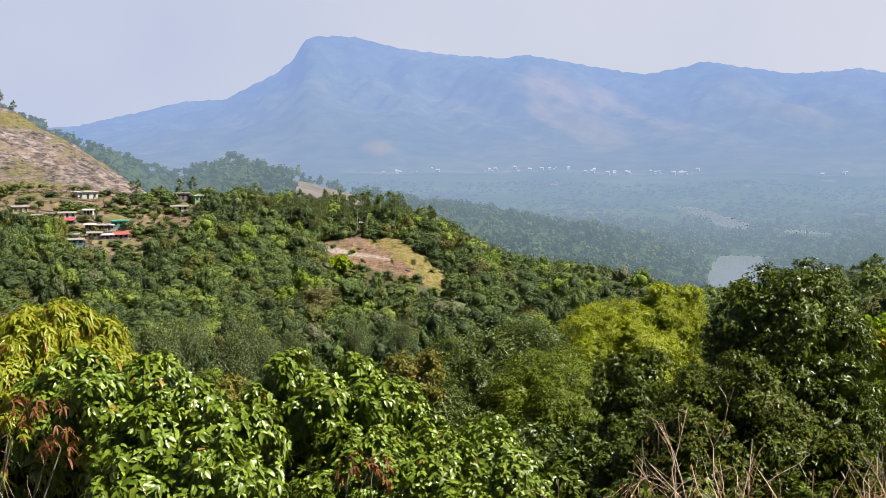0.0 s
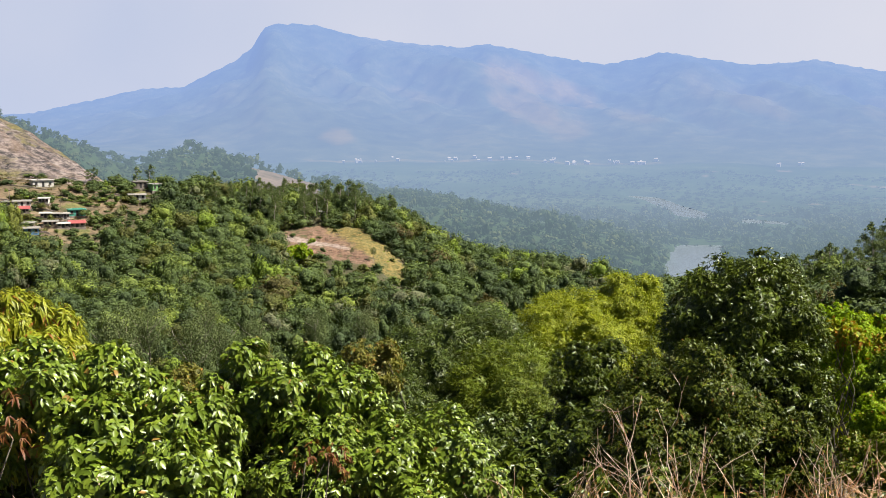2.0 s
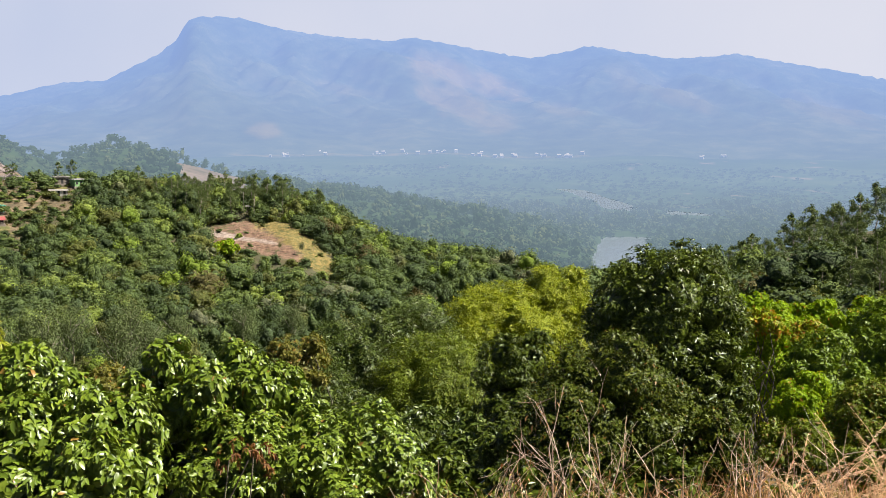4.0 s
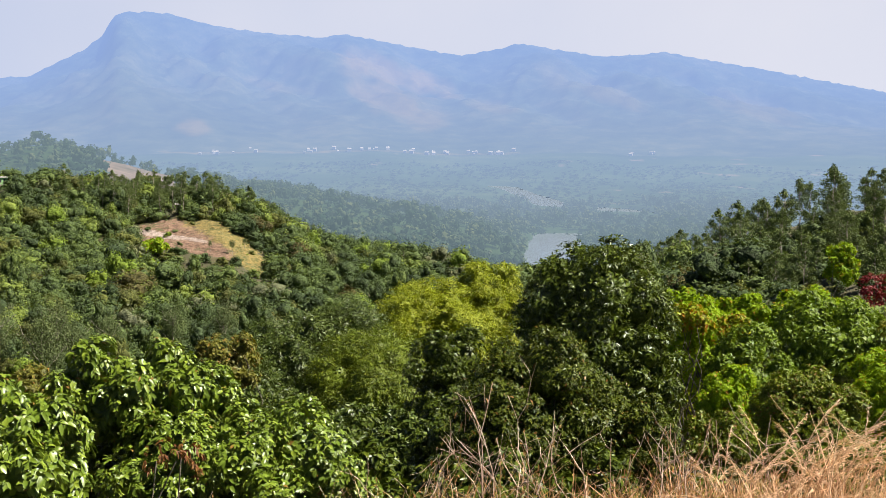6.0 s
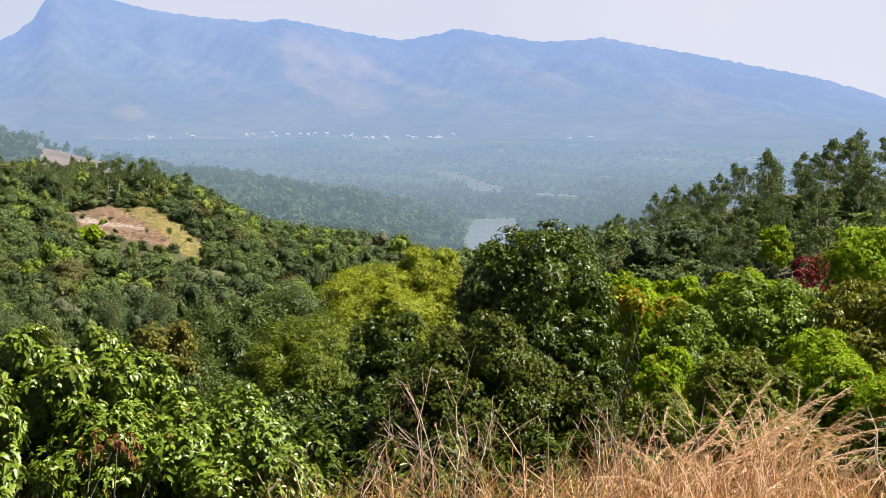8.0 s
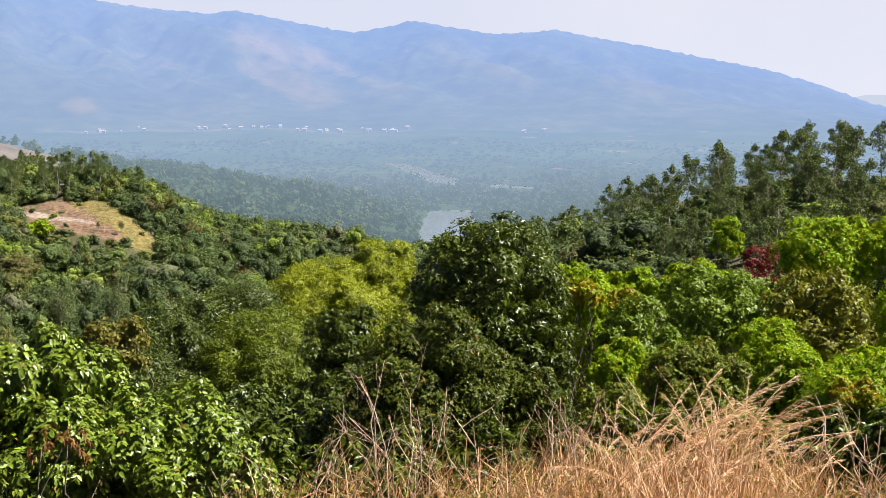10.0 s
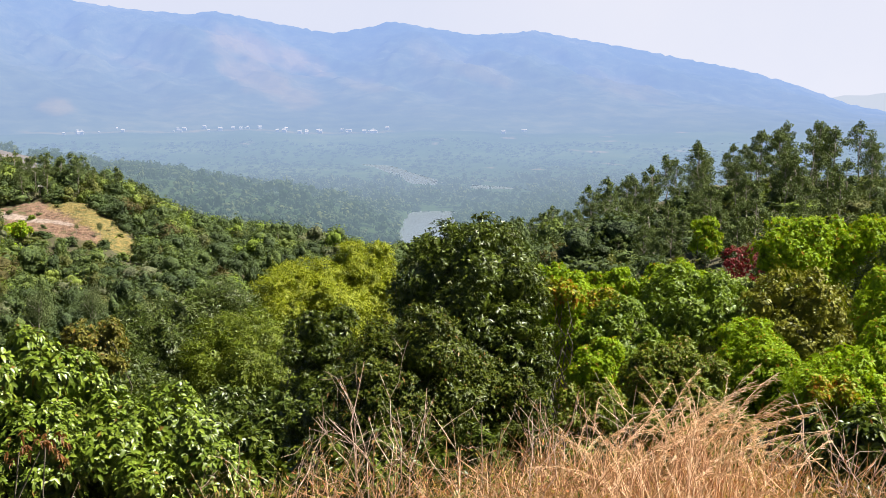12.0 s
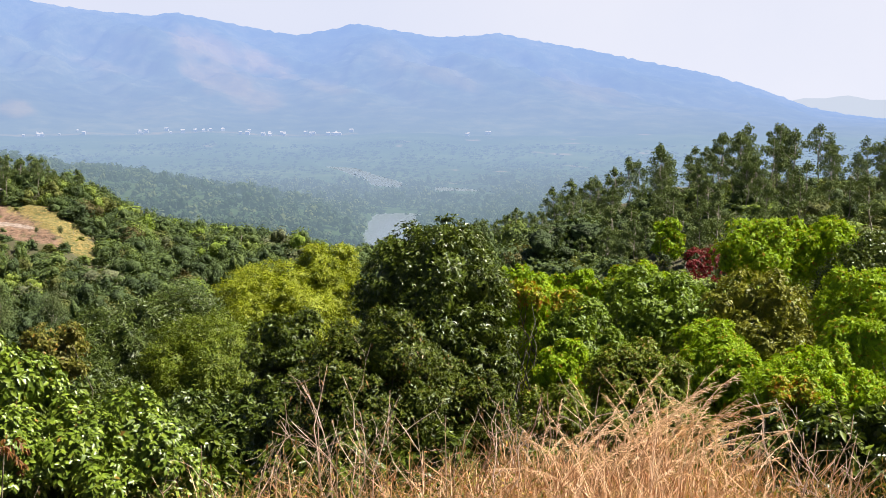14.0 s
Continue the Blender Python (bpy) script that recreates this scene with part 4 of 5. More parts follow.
shrub("yellow_green_tree", 8.8, 25, -3.14, 1.26, 1.26, YELLOW_LEAF, "yellow-green tree with fine foliage", "tree", 215, 0.063, 0.3, 0.24, 15, cover=1.4, spray=0.26)
shrub("yellow_green_tree", 11.8, 28, -3.02, 0.94, 1.18, YELLOW_LEAF, "smaller yellow-green tree with fine foliage", "tree", 216, 0.067, 0.3, 0.24, 11, cover=1.4, spray=0.26)
shrub("yellow_green_tree", 5.8, 20, -3.32, 1.18, 1.15, LIME_LEAF, "yellow-green tree with finer, greener lower sprays", "tree", 217, 0.063, 0.26, 0.24, 15, cover=1.4, spray=0.26)
shrub("yellow_green_tree", 1.8, 16, -3.0, 0.58, 0.59, LIME_LEAF, "green fine-leaved tree beside a yellow one", "tree", 218, 0.056, 0.26, 0.24, 11, cover=1.4, spray=0.26)
shrub("dark_tree", 17.15, 14, -1.16, 0.95, 1.3, DARK_LEAF, "dark glossy-leaved round tree", "tree", 219, 0.063, 0.27, 0.35, 22, cover=1.4)
shrub("dark_tree", 19.3, 13.2, -1.81, 0.51, 0.97, DARK_LEAF, "dark glossy-leaved tree in the shade of a taller one", "tree", 220, 0.056, 0.27, 0.35, 14, cover=1.4)
# added tree: dark leaves fill the shaded hollow between yellow and olive crowns
shrub("dark_tree", 9.9, 15.5, -2.22, 0.67, 0.97, DARK_LEAF, "dark low tree added for the shade beside a yellow-green one", "tree", 221, 0.059, 0.27, 0.32, 12, cover=1.4)
shrub("olive_bush", 14.3, 10, -1.19, 0.70, 0.86, OLIVE_LEAF, "olive-green domed bush with small narrow leaves", "bush", 222, 0.038, 0.28, 0.28, 22, cover=1.4)
shrub("olive_bush", 19.4, 10.3, -1.47, 0.42, 0.68, OLIVE_LEAF, "olive-green bush with small narrow leaves", "bush", 223, 0.04, 0.28, 0.28, 14, cover=1.4)
shrub("bright_bush", 22.2, 16.5, -1.73, 0.63, 0.82, BRIGHT_LEAF, "bright green bush with some rusty shoots", "bush", 224, 0.056, 0.36, 0.35, 14, cover=1.4)
shrub("bright_bush", 21.4, 15.5, -1.21, 0.37, 0.71, BRIGHT_LEAF, "narrow bright green bush beside a dark tree", "bush", 261, 0.052, 0.36, 0.35, 11, cover=1.4)
shrub("rust_tipped_bush", 22.0, 15.0, -0.92, 0.30, 0.20, RUST_LEAF, "bush with orange-brown new leaves", "bush", 225, 0.067, 0.34, 0.28, 7, cover=1.4)
shrub("rust_tipped_bush", 24.1, 15.2, -1.12, 0.25, 0.24, RUST_LEAF, "green bush with rusty new shoots", "bush", 226, 0.056, 0.34, 0.35, 8, cover=1.4)
shrub("dark_bush", 24.7, 14, -1.56, 0.54, 0.71, MIDGREEN_LEAF, "dark green bush below brighter ones", "bush", 227, 0.056, 0.36, 0.35, 13, cover=1.4)
shrub("bright_bush", 24.0, 12, -1.38, 0.32, 0.48, BRIGHT_LEAF, "bright green bush with some rusty shoots", "bush", 228, 0.044, 0.34, 0.35, 10, cover=1.4)
shrub("dark_tree", 28.7, 19, -2.05, 0.93, 0.95, MIDGREEN_LEAF, "dark green broad tree with glossy leaves", "tree", 229, 0.078, 0.36, 0.42, 15, cover=1.4)
shrub("bright_bush", 24.5, 30, -3.33, 1.09, 0.57, BRIGHT_LEAF, "wide bright green bush", "bush", 230, 0.112, 0.36, 0.28, 11, cover=1.4)
shrub("bright_bush", 27.4, 36, -4.18, 1.24, 0.76, BRIGHT_LEAF, "bright green bush on the slope", "bush", 231, 0.12, 0.36, 0.28, 10, cover=1.4)
shrub("red_leaved_shrub", 30.8, 45, -4.64, 0.9, 0.75, RED_LEAF, "shrub with crimson leaves", "shrub", 232, 0.1, 0.4, 0.4, 7, cover=0.65, core=0)
shrub("bright_tree", 33.3, 40, -3.7, 1.45, 1.4, BRIGHT_LEAF, "spreading bright yellow-green tree", "tree", 233, 0.136, 0.38, 0.28, 14, cover=1.4)
shrub("bright_tree", 36.1, 41, -3.6, 1.5, 1.4, BRIGHT_LEAF, "spreading bright green tree on the slope", "tree", 234, 0.136, 0.38, 0.28, 14, cover=1.4)
shrub("dark_tree", 38.6, 30, -3.0, 1.2, 1.35, DARK_LEAF, "dark dense tree with pale specks", "tree", 235, 0.085, 0.34, 0.28, 16, cover=1.4)
shrub("brown_shrub", 33.5, 18, -1.86, 0.84, 0.89, BRONZE_LEAF, "olive-brown shrub with large leaves", "shrub", 236, 0.06, 0.4, 0.35, 14, cover=1.0)
shrub("bright_bush", 38.3, 13, -1.01, 0.57, 0.89, BRIGHT_LEAF, "tall bright green bush", "bush", 237, 0.046, 0.32, 0.35, 16, cover=1.4)
shrub("bright_bush", 31.6, 13, -1.31, 0.45, 0.46, BRIGHT_LEAF, "bright light green bush", "bush", 238, 0.046, 0.34, 0.35, 12, cover=1.4)
shrub("weedy_bush", 28.0, 11.5, -1.29, 0.53, 0.5, WEED_LEAF, "low weedy green bush", "bush", 239, 0.041, 0.32, 0.28, 13, cover=1.4)
shrub("rust_tipped_bush", 35.7, 9.3, -0.9, 0.45, 0.51, BRIGHT_LEAF, "bright green bush with orange new leaves", "bush", 240, 0.038, 0.3, 0.35, 15, cover=1.4)
shrub("bright_bush", 32.7, 10.4, -1.05, 0.37, 0.46, BRIGHT_LEAF, "low bright light green bush", "bush", 241, 0.041, 0.34, 0.35, 12, cover=1.4)
shrub("bright_bush", 38.3, 11, -0.85, 0.39, 0.51, BRIGHT_LEAF, "bright green bush with small leaves", "bush", 242, 0.041, 0.32, 0.35, 12, cover=1.4)
shrub("weedy_bush", 23.8, 9.5, -1.13, 0.34, 0.35, WEED_LEAF, "small weedy green bush", "bush", 243, 0.037, 0.32, 0.28, 9, cover=1.4)
shrub("weedy_bush", 28.6, 9.0, -1.0, 0.47, 0.37, WEED_LEAF, "weedy green bush above the dry grass", "bush", 244, 0.037, 0.32, 0.28, 11, cover=1.4)
shrub("bright_bush", 38.2, 9.6, -0.95, 0.5, 0.42, BRIGHT_LEAF, "bright green bush behind dry stalks", "bush", 261, 0.042, 0.32, 0.35, 14, cover=1.4)
shrub("rust_tipped_bush", 35.6, 9.0, -0.62, 0.2, 0.16, RUST_LEAF, "small bush with orange new leaves", "bush", 260, 0.04, 0.3, 0.4, 7)
shrub("bright_tree", 28.8, 62, -5.7, 0.85, 1.25, BRIGHT_LEAF, "small lime-green tree below the ridge", "tree", 262, 0.16, 0.36, 0.4, 11)
# added bush: its dark leaves stand in for the olive dome's unlit side
shrub("dark_bush", 10.9, 11.2, -1.75, 0.55, 0.62, DARK_LEAF, "dark bush added for the deep shade beside an olive-green one", "bush", 263, 0.055, 0.28, 0.35, 13)
shrub("mango_tree", -20.3, 6.9, -0.12, 0.42, 0.3, MANGO_LEAF, "thin young tree with yellow-green and rusty leaves on bare boughs", "tree", 264, 0.055, 0.24, 0.8, 9, rows=2, cover=0.3, core=0)
shrub("mango_tree", -17.2, 7.6, 0.0, 0.3, 0.22, MANGO_LEAF, "small leafy top with yellow-green and rusty leaves", "tree", 265, 0.05, 0.24, 0.8, 8, rows=2, cover=0.5, core=0)
# added dark-leaved shrubs standing in for deep shade in the gaps between bushes
for i, (bb, dd, zz) in enumerate([(-20.6, 7.6, -0.7), (-9.6, 8.4, -0.9), (-17.6, 7.8, -0.8), (-1.6, 8.8, -1.05), (4.6, 8.8, -1.35), (8.3, 9.2, -1.6), (11.8, 9.0, -1.5), (16.5, 9.2, -1.5), (36.5, 8.2, -1.35), (39.5, 8.0, -1.25), (42.5, 8.2, -1.2)]):
    shrub("shade_filler_shrub", bb, dd, zz, 0.55, 0.42, DARK_LEAF, "dark-leaved shrub filling in for shade between the bushes", "shrub", 54 + i, 0.085, 0.3, 0.4, 9, cover=1.1)
for i, (bb, dd, zz, ww, hh) in enumerate([(-7.5, 15, -2.3, 1.0, 0.7), (-2.5, 15, -2.5, 1.0, 0.7), (0.6, 14, -2.45, 0.9, 0.6), (3.4, 13.5, -2.35, 0.9, 0.6), (6.4, 13, -2.4, 0.8, 0.6), (9.0, 12.5, -2.3, 0.7, 0.6)]):
    shrub("weedy_bush", bb, dd, zz, ww, hh, FEATHER_LEAF, "dark green bush below the fine-leaved trees", "bush", 81 + i, 0.1, 0.28, 0.4, 9, cover=1.1)

for bb, rr, wide in [(-5.3, 384, 4.6), (-6.4, 372, 3.2), (-5.6, 366, 3.0)]:
    x, y = rr * math.sin(radians(bb)), rr * math.cos(radians(bb))
    shrub("bright_tree", bb, rr, ground_z(x, y) + wide * 0.9, wide, wide * 0.7, BRIGHT_LEAF, "bright yellow-green tree beside the clearing", "tree", int(rr), 0.62, 0.5, 0.4, 12)

# thicket on the slope running down to the gully
a, r = scatter(rng, 6000, -27, 46, 48, 215, 5.4)
keep = (r > np.interp(a, [-27, 12, 20, 46], [70, 70, 52, 52]))
a, r = a[keep], r[keep]
x, y = r * np.sin(np.radians(a)), r * np.cos(np.radians(a))
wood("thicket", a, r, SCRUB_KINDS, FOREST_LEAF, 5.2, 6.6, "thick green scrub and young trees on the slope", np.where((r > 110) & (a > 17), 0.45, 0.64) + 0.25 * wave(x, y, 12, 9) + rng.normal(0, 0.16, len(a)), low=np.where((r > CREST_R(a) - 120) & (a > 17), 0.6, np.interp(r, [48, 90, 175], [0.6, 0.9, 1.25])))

# scrub about the village
a, r = scatter(rng, 4200, -23, -12, 388, 500, 3.8)
x, y = r * np.sin(np.radians(a)), r * np.cos(np.radians(a))
keep = in_village(a, r) & (rng.random(len(a)) < np.clip(0.5 + 0.8 * wave(x, y, 16, 19) - 0.25 * (r > 455) * (a < -15.5) + 0.35 * (a > -16), 0.08, 0.97))
wood("village_scrub", a[keep], r[keep], MID_KINDS, FOREST_LEAF, 2.3, 4.6, "low green scrub between the village houses", 0.42 + rng.normal(0, 0.2, keep.sum()), low=rng.uniform(0.3, 1.6, keep.sum()) ** 1.3)
a, r = scatter(rng, 900, -7, 1, 365, 440, 5.0)
keep = (in_clearing(a, r) > 0) & (rng.random(len(a)) < 0.16)
wood("clearing_scrub", a[keep], r[keep], MID_KINDS, FOREST_LEAF, 2.0, 3.6, "scattered green bushes in the clearing", 0.45 + rng.normal(0, 0.2, keep.sum()), sink=0.25, low=rng.uniform(0.3, 1.3, keep.sum()))

a, r = scatter(rng, 6000, -22.5, -12, 392, 500, 2.4)
x, y = r * np.sin(np.radians(a)), r * np.cos(np.radians(a))
keep = in_village(a, r) & (rng.random(len(a)) < 0.45 + 0.5 * wave(x, y, 11, 23))
BRUSH_KINDS = [clump_tree(rng, 4, 34, 0.1, 0.8, core=0.6) for _ in range(5)]
v, f, _t = plant(BRUSH_KINDS, np.stack([x, y, land(a, r) - 0.2], 1)[keep], rng.uniform(0.4, 1.5, keep.sum()), rng.uniform(1.0, 3.0, keep.sum()), np.zeros(keep.sum()), rng)
tagged(new("dry_brush", mesh_from("dry_brush", v, f, BRUSH)), "low dry brown brush on the village ground", "brush", kind="stuff")

# bushes that fill the near slope
SLOPE_BUSH = []
for i, leaf in enumerate((BRIGHT_LEAF, WEED_LEAF, BRIGHT_LEAF, OLIVE_LEAF, FEATHER_LEAF, BROWN_LEAF, YELLOW_LEAF, BRIGHT_LEAF)):
    g = np.random.default_rng(100 + i)
    v, f, c, rr = crown(g, (0.75, 0.75, 0.5), 8, 0.14, 0.45, 0.4, cover=0.6)
    tv, tf = tubes([bent((0, 0, 0), p + np.array([0, 0, 0.55]), 0.02, 0.005, g, 0.08, 3) for p in c[:5]], 4)
    SLOPE_BUSH.append((mesh_from("foliage", v + np.array([0, 0, 0.55]), f, leaf), mesh_from("stem", tv, tf, BARK, smooth=True)))
BUSH_WORDS = ("bright green leafy bush on the slope", "weedy green bush on the slope", "bright green leafy bush on the slope", "olive-green bush on the slope", "dark fine-leaved bush on the slope", "brown-green bush on the slope", "yellow-green bush on the slope", "bright green leafy bush on the slope")
a, r = scatter(rng, 1800, -27, 46, 15, 60, 2.6)
edge_a = np.concatenate([np.arange(4, 32, 0.8), np.arange(20, 31, 1.5)])
edge_a, edge_r = edge_a + rng.normal(0, 0.3, len(edge_a)), rng.uniform(5.8, 8.6, len(edge_a))
for bb, rr in list(zip(edge_a, edge_r)) + [(p, q) for p, q in zip(a, r) if p > -16 or q > 14][:170]:
    x, y = rr * math.sin(radians(bb)), rr * math.cos(radians(bb))
    i = int(rng.integers(len(SLOPE_BUSH))) if rr > 9.4 else (1, 3, 4, 5)[int(rng.integers(4))]
    big = float(np.interp(rr, [6, 9, 15, 30, 60], [0.36, 0.55, 1.1, 1.7, 1.9]) * rng.uniform(0.75, 1.25))
    e = thing("slope_bush", (x, y, ground_z(x, y) - 0.1), BUSH_WORDS[i], "bush", "bushes on the slope")
    e.rotation_euler, e.scale = (0, 0, rng.uniform(0, 6.3)), (big, big, big)
    part("foliage", SLOPE_BUSH[i][0], e)
    part("stem", SLOPE_BUSH[i][1], e)

# leafy weeds that cover the brow of the slope
a, r = scatter(rng, 5200, 2, 47, 5.5, 14, 0.33)
keep = rng.random(len(a)) < np.interp(a, [2, 18, 24, 33, 35, 37], [0.1, 0.15, 0.8, 0.8, 0.2, 0.03])
a, r = a[keep], r[keep]
tall = np.interp(r, [5.5, 7, 14], [0.22, 0.4, 0.75]) * rng.uniform(0.5, 1.2, len(a))
base = np.repeat(np.stack([r * np.sin(np.radians(a)), r * np.cos(np.radians(a)), land(a, r)], 1), 15, 0)
d = unit(rng.normal(0, 1, base.shape) + np.array([0, 0, 0.6]))
hh = np.repeat(tall, 15)
base = base + d * np.array([0.45, 0.45, 0.9]) * hh[:, None] * rng.uniform(0.3, 1.0, (len(base), 1))
v, f = blades(base, unit(d + rng.normal(0, 0.6, d.shape)), unit(d + np.array([0, 0, 0.6])), np.clip(hh * 0.3, 0.06, 0.14) * rng.uniform(0.6, 1.2, len(base)), 0.42, 0.5, 1)
tagged(new("brow_weeds", mesh_from("brow_weeds", v, f, WEED_LEAF)), "leafy green weeds covering the brow of the slope", "weed", kind="stuff")

# weeds and saplings that cover the slope between the shrubs
a, r = scatter(rng, 2200, -27, 46, 7.5, 70, 1.0)
keep = (rng.random(len(a)) < np.interp(r, [7, 30, 180], [1.0, 0.8, 0.22])) & ((a > -10) | (r > 13))
a, r = a[keep], r[keep]
n_leaf = 22
px_, py_ = r * np.sin(np.radians(a)), r * np.cos(np.radians(a))
tall = np.interp(r, [7, 14, 40, 180], [0.5, 0.8, 1.6, 3.2]) * rng.uniform(0.5, 1.2, len(a))
base = np.repeat(np.stack([px_, py_, land(a, r)], 1), n_leaf, 0)
d = unit(rng.normal(0, 1, (len(base), 3)) + np.array([0, 0, 0.5]))
hh = np.repeat(tall, n_leaf)
base = base + d * np.array([0.75, 0.75, 0.8]) * hh[:, None] * rng.uniform(0.6, 1.0, (len(base), 1))
v, f = blades(base, unit(d + rng.normal(0, 0.6, d.shape)), unit(d + np.array([0, 0, 0.6])), hh * 0.24 * rng.uniform(0.6, 1.2, len(base)), 0.5, 0.4, 1)
tagged(new("undergrowth", mesh_from("undergrowth", v, f, WEED_LEAF)), "tangled green undergrowth on the slope", "undergrowth", kind="stuff")


# ---- dry grass, weeds and bare twigs on the verge ----
GRASS_H = curve([(2, 0.15), (6, 0.2), (12, 0.3), (20, 0.34), (25, 0.46), (29, 0.60), (31.5, 0.55), (34, 0.38), (37, 0.3), (46, 0.28)])
GRASS_MORE = curve([(2, 0.05), (8, 0.07), (14, 0.13), (20, 0.28), (25, 0.9), (31, 1.0), (33.5, 0.4), (35.5, 0.06), (46, 0.04)])


def grass_stems(rng, n):
    """Arching straw stems, each a three-sided reed of four joints, with a feathery head."""
    a = rng.uniform(3, 46, n * 3)
    a = a[rng.random(len(a)) < GRASS_MORE(a)][:n]
    n = len(a)
    tuft = np.round(a * 1.3) / 1.3
    a = np.where(rng.random(n) < 0.6, tuft + rng.normal(0, 0.25, n), a)
    r = rng.uniform(4.2, 5.5, n)
    x, y = r * np.sin(np.radians(a)), r * np.cos(np.radians(a))
    root = np.stack([x, y, land(a, r) - 0.03], 1)
    h = GRASS_H(a) * rng.uniform(0.35, 1.12, n) * (0.85 + 0.25 * wave(x, y, 0.35, 3)) * np.where(rng.random(n) < 0.04, 1.45, 1.0)
    q = rng.uniform(-math.pi, math.pi, n) * 0.75 + 0.2
    side = np.stack([np.cos(q), np.sin(q), np.zeros(n)], 1)
    bend = rng.uniform(0.03, 0.55, n)[:, None]
    s = np.array([0, 0.35, 0.7, 0.9, 1.05])
    path = [root + np.array([0, 0, 1.0]) * (h * (u - 0.28 * u * u * bend[:, 0]))[:, None] + side * bend * (h * u ** 2.2 * 0.9)[:, None] for u in s]
    thick = 0.0027 * rng.uniform(0.7, 1.4, n)
    vs = []
    for p, k in zip(path, (1.0, 0.9, 0.7, 0.5, 0.25)):
        for j in range(3):
            w = 2 * math.pi * j / 3
            vs.append(p + (thick * k)[:, None] * np.array([math.cos(w), math.sin(w), 0]))
    v = np.stack(vs, 1)
    f = []
    for i in range(4):
        for j in range(3):
            b, c = i * 3 + j, i * 3 + (j + 1) % 3
            f += [(b, c, c + 3), (b, c + 3, b + 3)]
    faces = (np.arange(n)[:, None, None] * 15 + np.array(f)[None]).reshape(-1, 3)
    pieces = [(v.reshape(-1, 3), faces)]
    headed = rng.random(n) < 0.75
    k = 9
    t = rng.uniform(0, 1, (headed.sum(), k, 1))
    p3, p4 = path[2][headed][:, None], path[4][headed][:, None]
    at = (p3 + (p4 - p3) * (0.25 + 0.8 * t)).reshape(-1, 3)
    lean = np.repeat(unit(path[4][headed] - path[2][headed]), k, 0)
    axis = unit(lean + rng.normal(0, 0.3, at.shape) + np.array([0, 0, -0.1]))
    pieces.append(blades(at, axis, rng.normal(0, 1, at.shape), rng.uniform(0.012, 0.035, len(at)), 0.1, 0.0, 1))
    # long dry leaf blades low down
    m = n // 2
    pick = rng.integers(0, n, m)
    u = rng.uniform(0.05, 0.5, (m, 1))
    at = path[0][pick] + (path[2][pick] - path[0][pick]) * u
    axis = unit(rng.normal(0, 0.7, (m, 3)) + np.array([0, 0, 0.7]))
    pieces.append(blades(at, axis, rng.normal(0, 1, (m, 3)), h[pick] * rng.uniform(0.3, 0.6, m), 0.022, 0.7, 2))
    return joined(pieces)


def plume_stems(rng, n):
    """Taller stems, each bowed over at the top with a one-sided feathery plume."""
    pieces = []
    for _ in range(n):
        a, r = rng.normal(28.5, 2.8), rng.uniform(4.5, 5.6)
        root = np.array([r * math.sin(radians(a)), r * math.cos(radians(a)), float(land(a, r)) - 0.03])
        h, q = GRASS_H(a) * rng.uniform(0.85, 1.5), rng.normal(0.1, 1.1)
        side = np.array([math.cos(q), math.sin(q), 0])
        bend = rng.uniform(0.25, 0.6)
        line = [root + np.array([0, 0, h * (u - 0.45 * bend * u ** 3)]) + side * h * bend * u ** 2.6 for u in np.linspace(0, 1.08, 9)]
        pieces.append(tubes([[(p, 0.0026 * (1 - 0.08 * i)) for i, p in enumerate(line)]], 3))
        pieces[-1] = (pieces[-1][0], np.concatenate([pieces[-1][1][:, :3], pieces[-1][1][:, [0, 2, 3]]]))
        k = int(rng.integers(55, 90))
        u = rng.uniform(5.4, 8.0, k)
        i = u.astype(int).clip(0, 7)
        pts = np.array(line)
        run = pts[i + 1] - pts[i]
        at = pts[i] + run * (u - i)[:, None]
        axis = unit(unit(run) * 0.9 + side * 0.35 + rng.normal(0, 0.3, (k, 3)) + np.array([0, 0, -0.35]))
        pieces.append(blades(at, axis, rng.normal(0, 1, (k, 3)), rng.uniform(0.015, 0.05, k), 0.06, 0.0, 1))
    return joined(pieces)


gv, gf = grass_stems(rng, 900)
pv, pf = plume_stems(rng, 110)
gv, gf = joined([(gv, gf), (pv, pf)])
tagged(new("dry_grass", mesh_from("dry_grass", gv, gf, STRAW)), "dry straw-coloured grass with feathery heads on the verge", "grass", kind="stuff")


def twig_paths(rng, h, spread):
    paths, tips = [], []
    for _ in range(rng.integers(2, 5)):
        q = rng.uniform(0, 2 * math.pi)
        end = np.array([math.cos(q) * spread, math.sin(q) * spread, h]) * rng.uniform(0.7, 1.0)
        main = bent((0, 0, -0.05), end, 0.0046, 0.0017, rng, 0.016, 6)
        bow = rng.normal(0, 0.12, 2) * h
        main = [(p + np.array([bow[0], bow[1], 0]) * 4 * (i / 6) * (1 - i / 6), q) for i, (p, q) in enumerate(main)]
        paths.append(main)
        tips.append(end)
        for _ in range(rng.integers(2, 6)):
            j = rng.integers(1, 6)
            foot = main[j][0]
            tip = foot + np.array([rng.normal(0, 0.5), rng.normal(0, 0.5), rng.uniform(0.2, 0.9)]) * h * 0.38
            twig = bent(foot, tip, 0.0018, 0.0007, rng, 0.035, 3)
            paths.append(twig)
            tips.append(tip)
            if rng.random() < 0.6:
                tip2 = twig[2][0] + rng.normal(0, 0.12, 3) * h
                paths.append(bent(twig[2][0], tip2, 0.0013, 0.0006, rng, 0.06, 2))
    return paths, tips


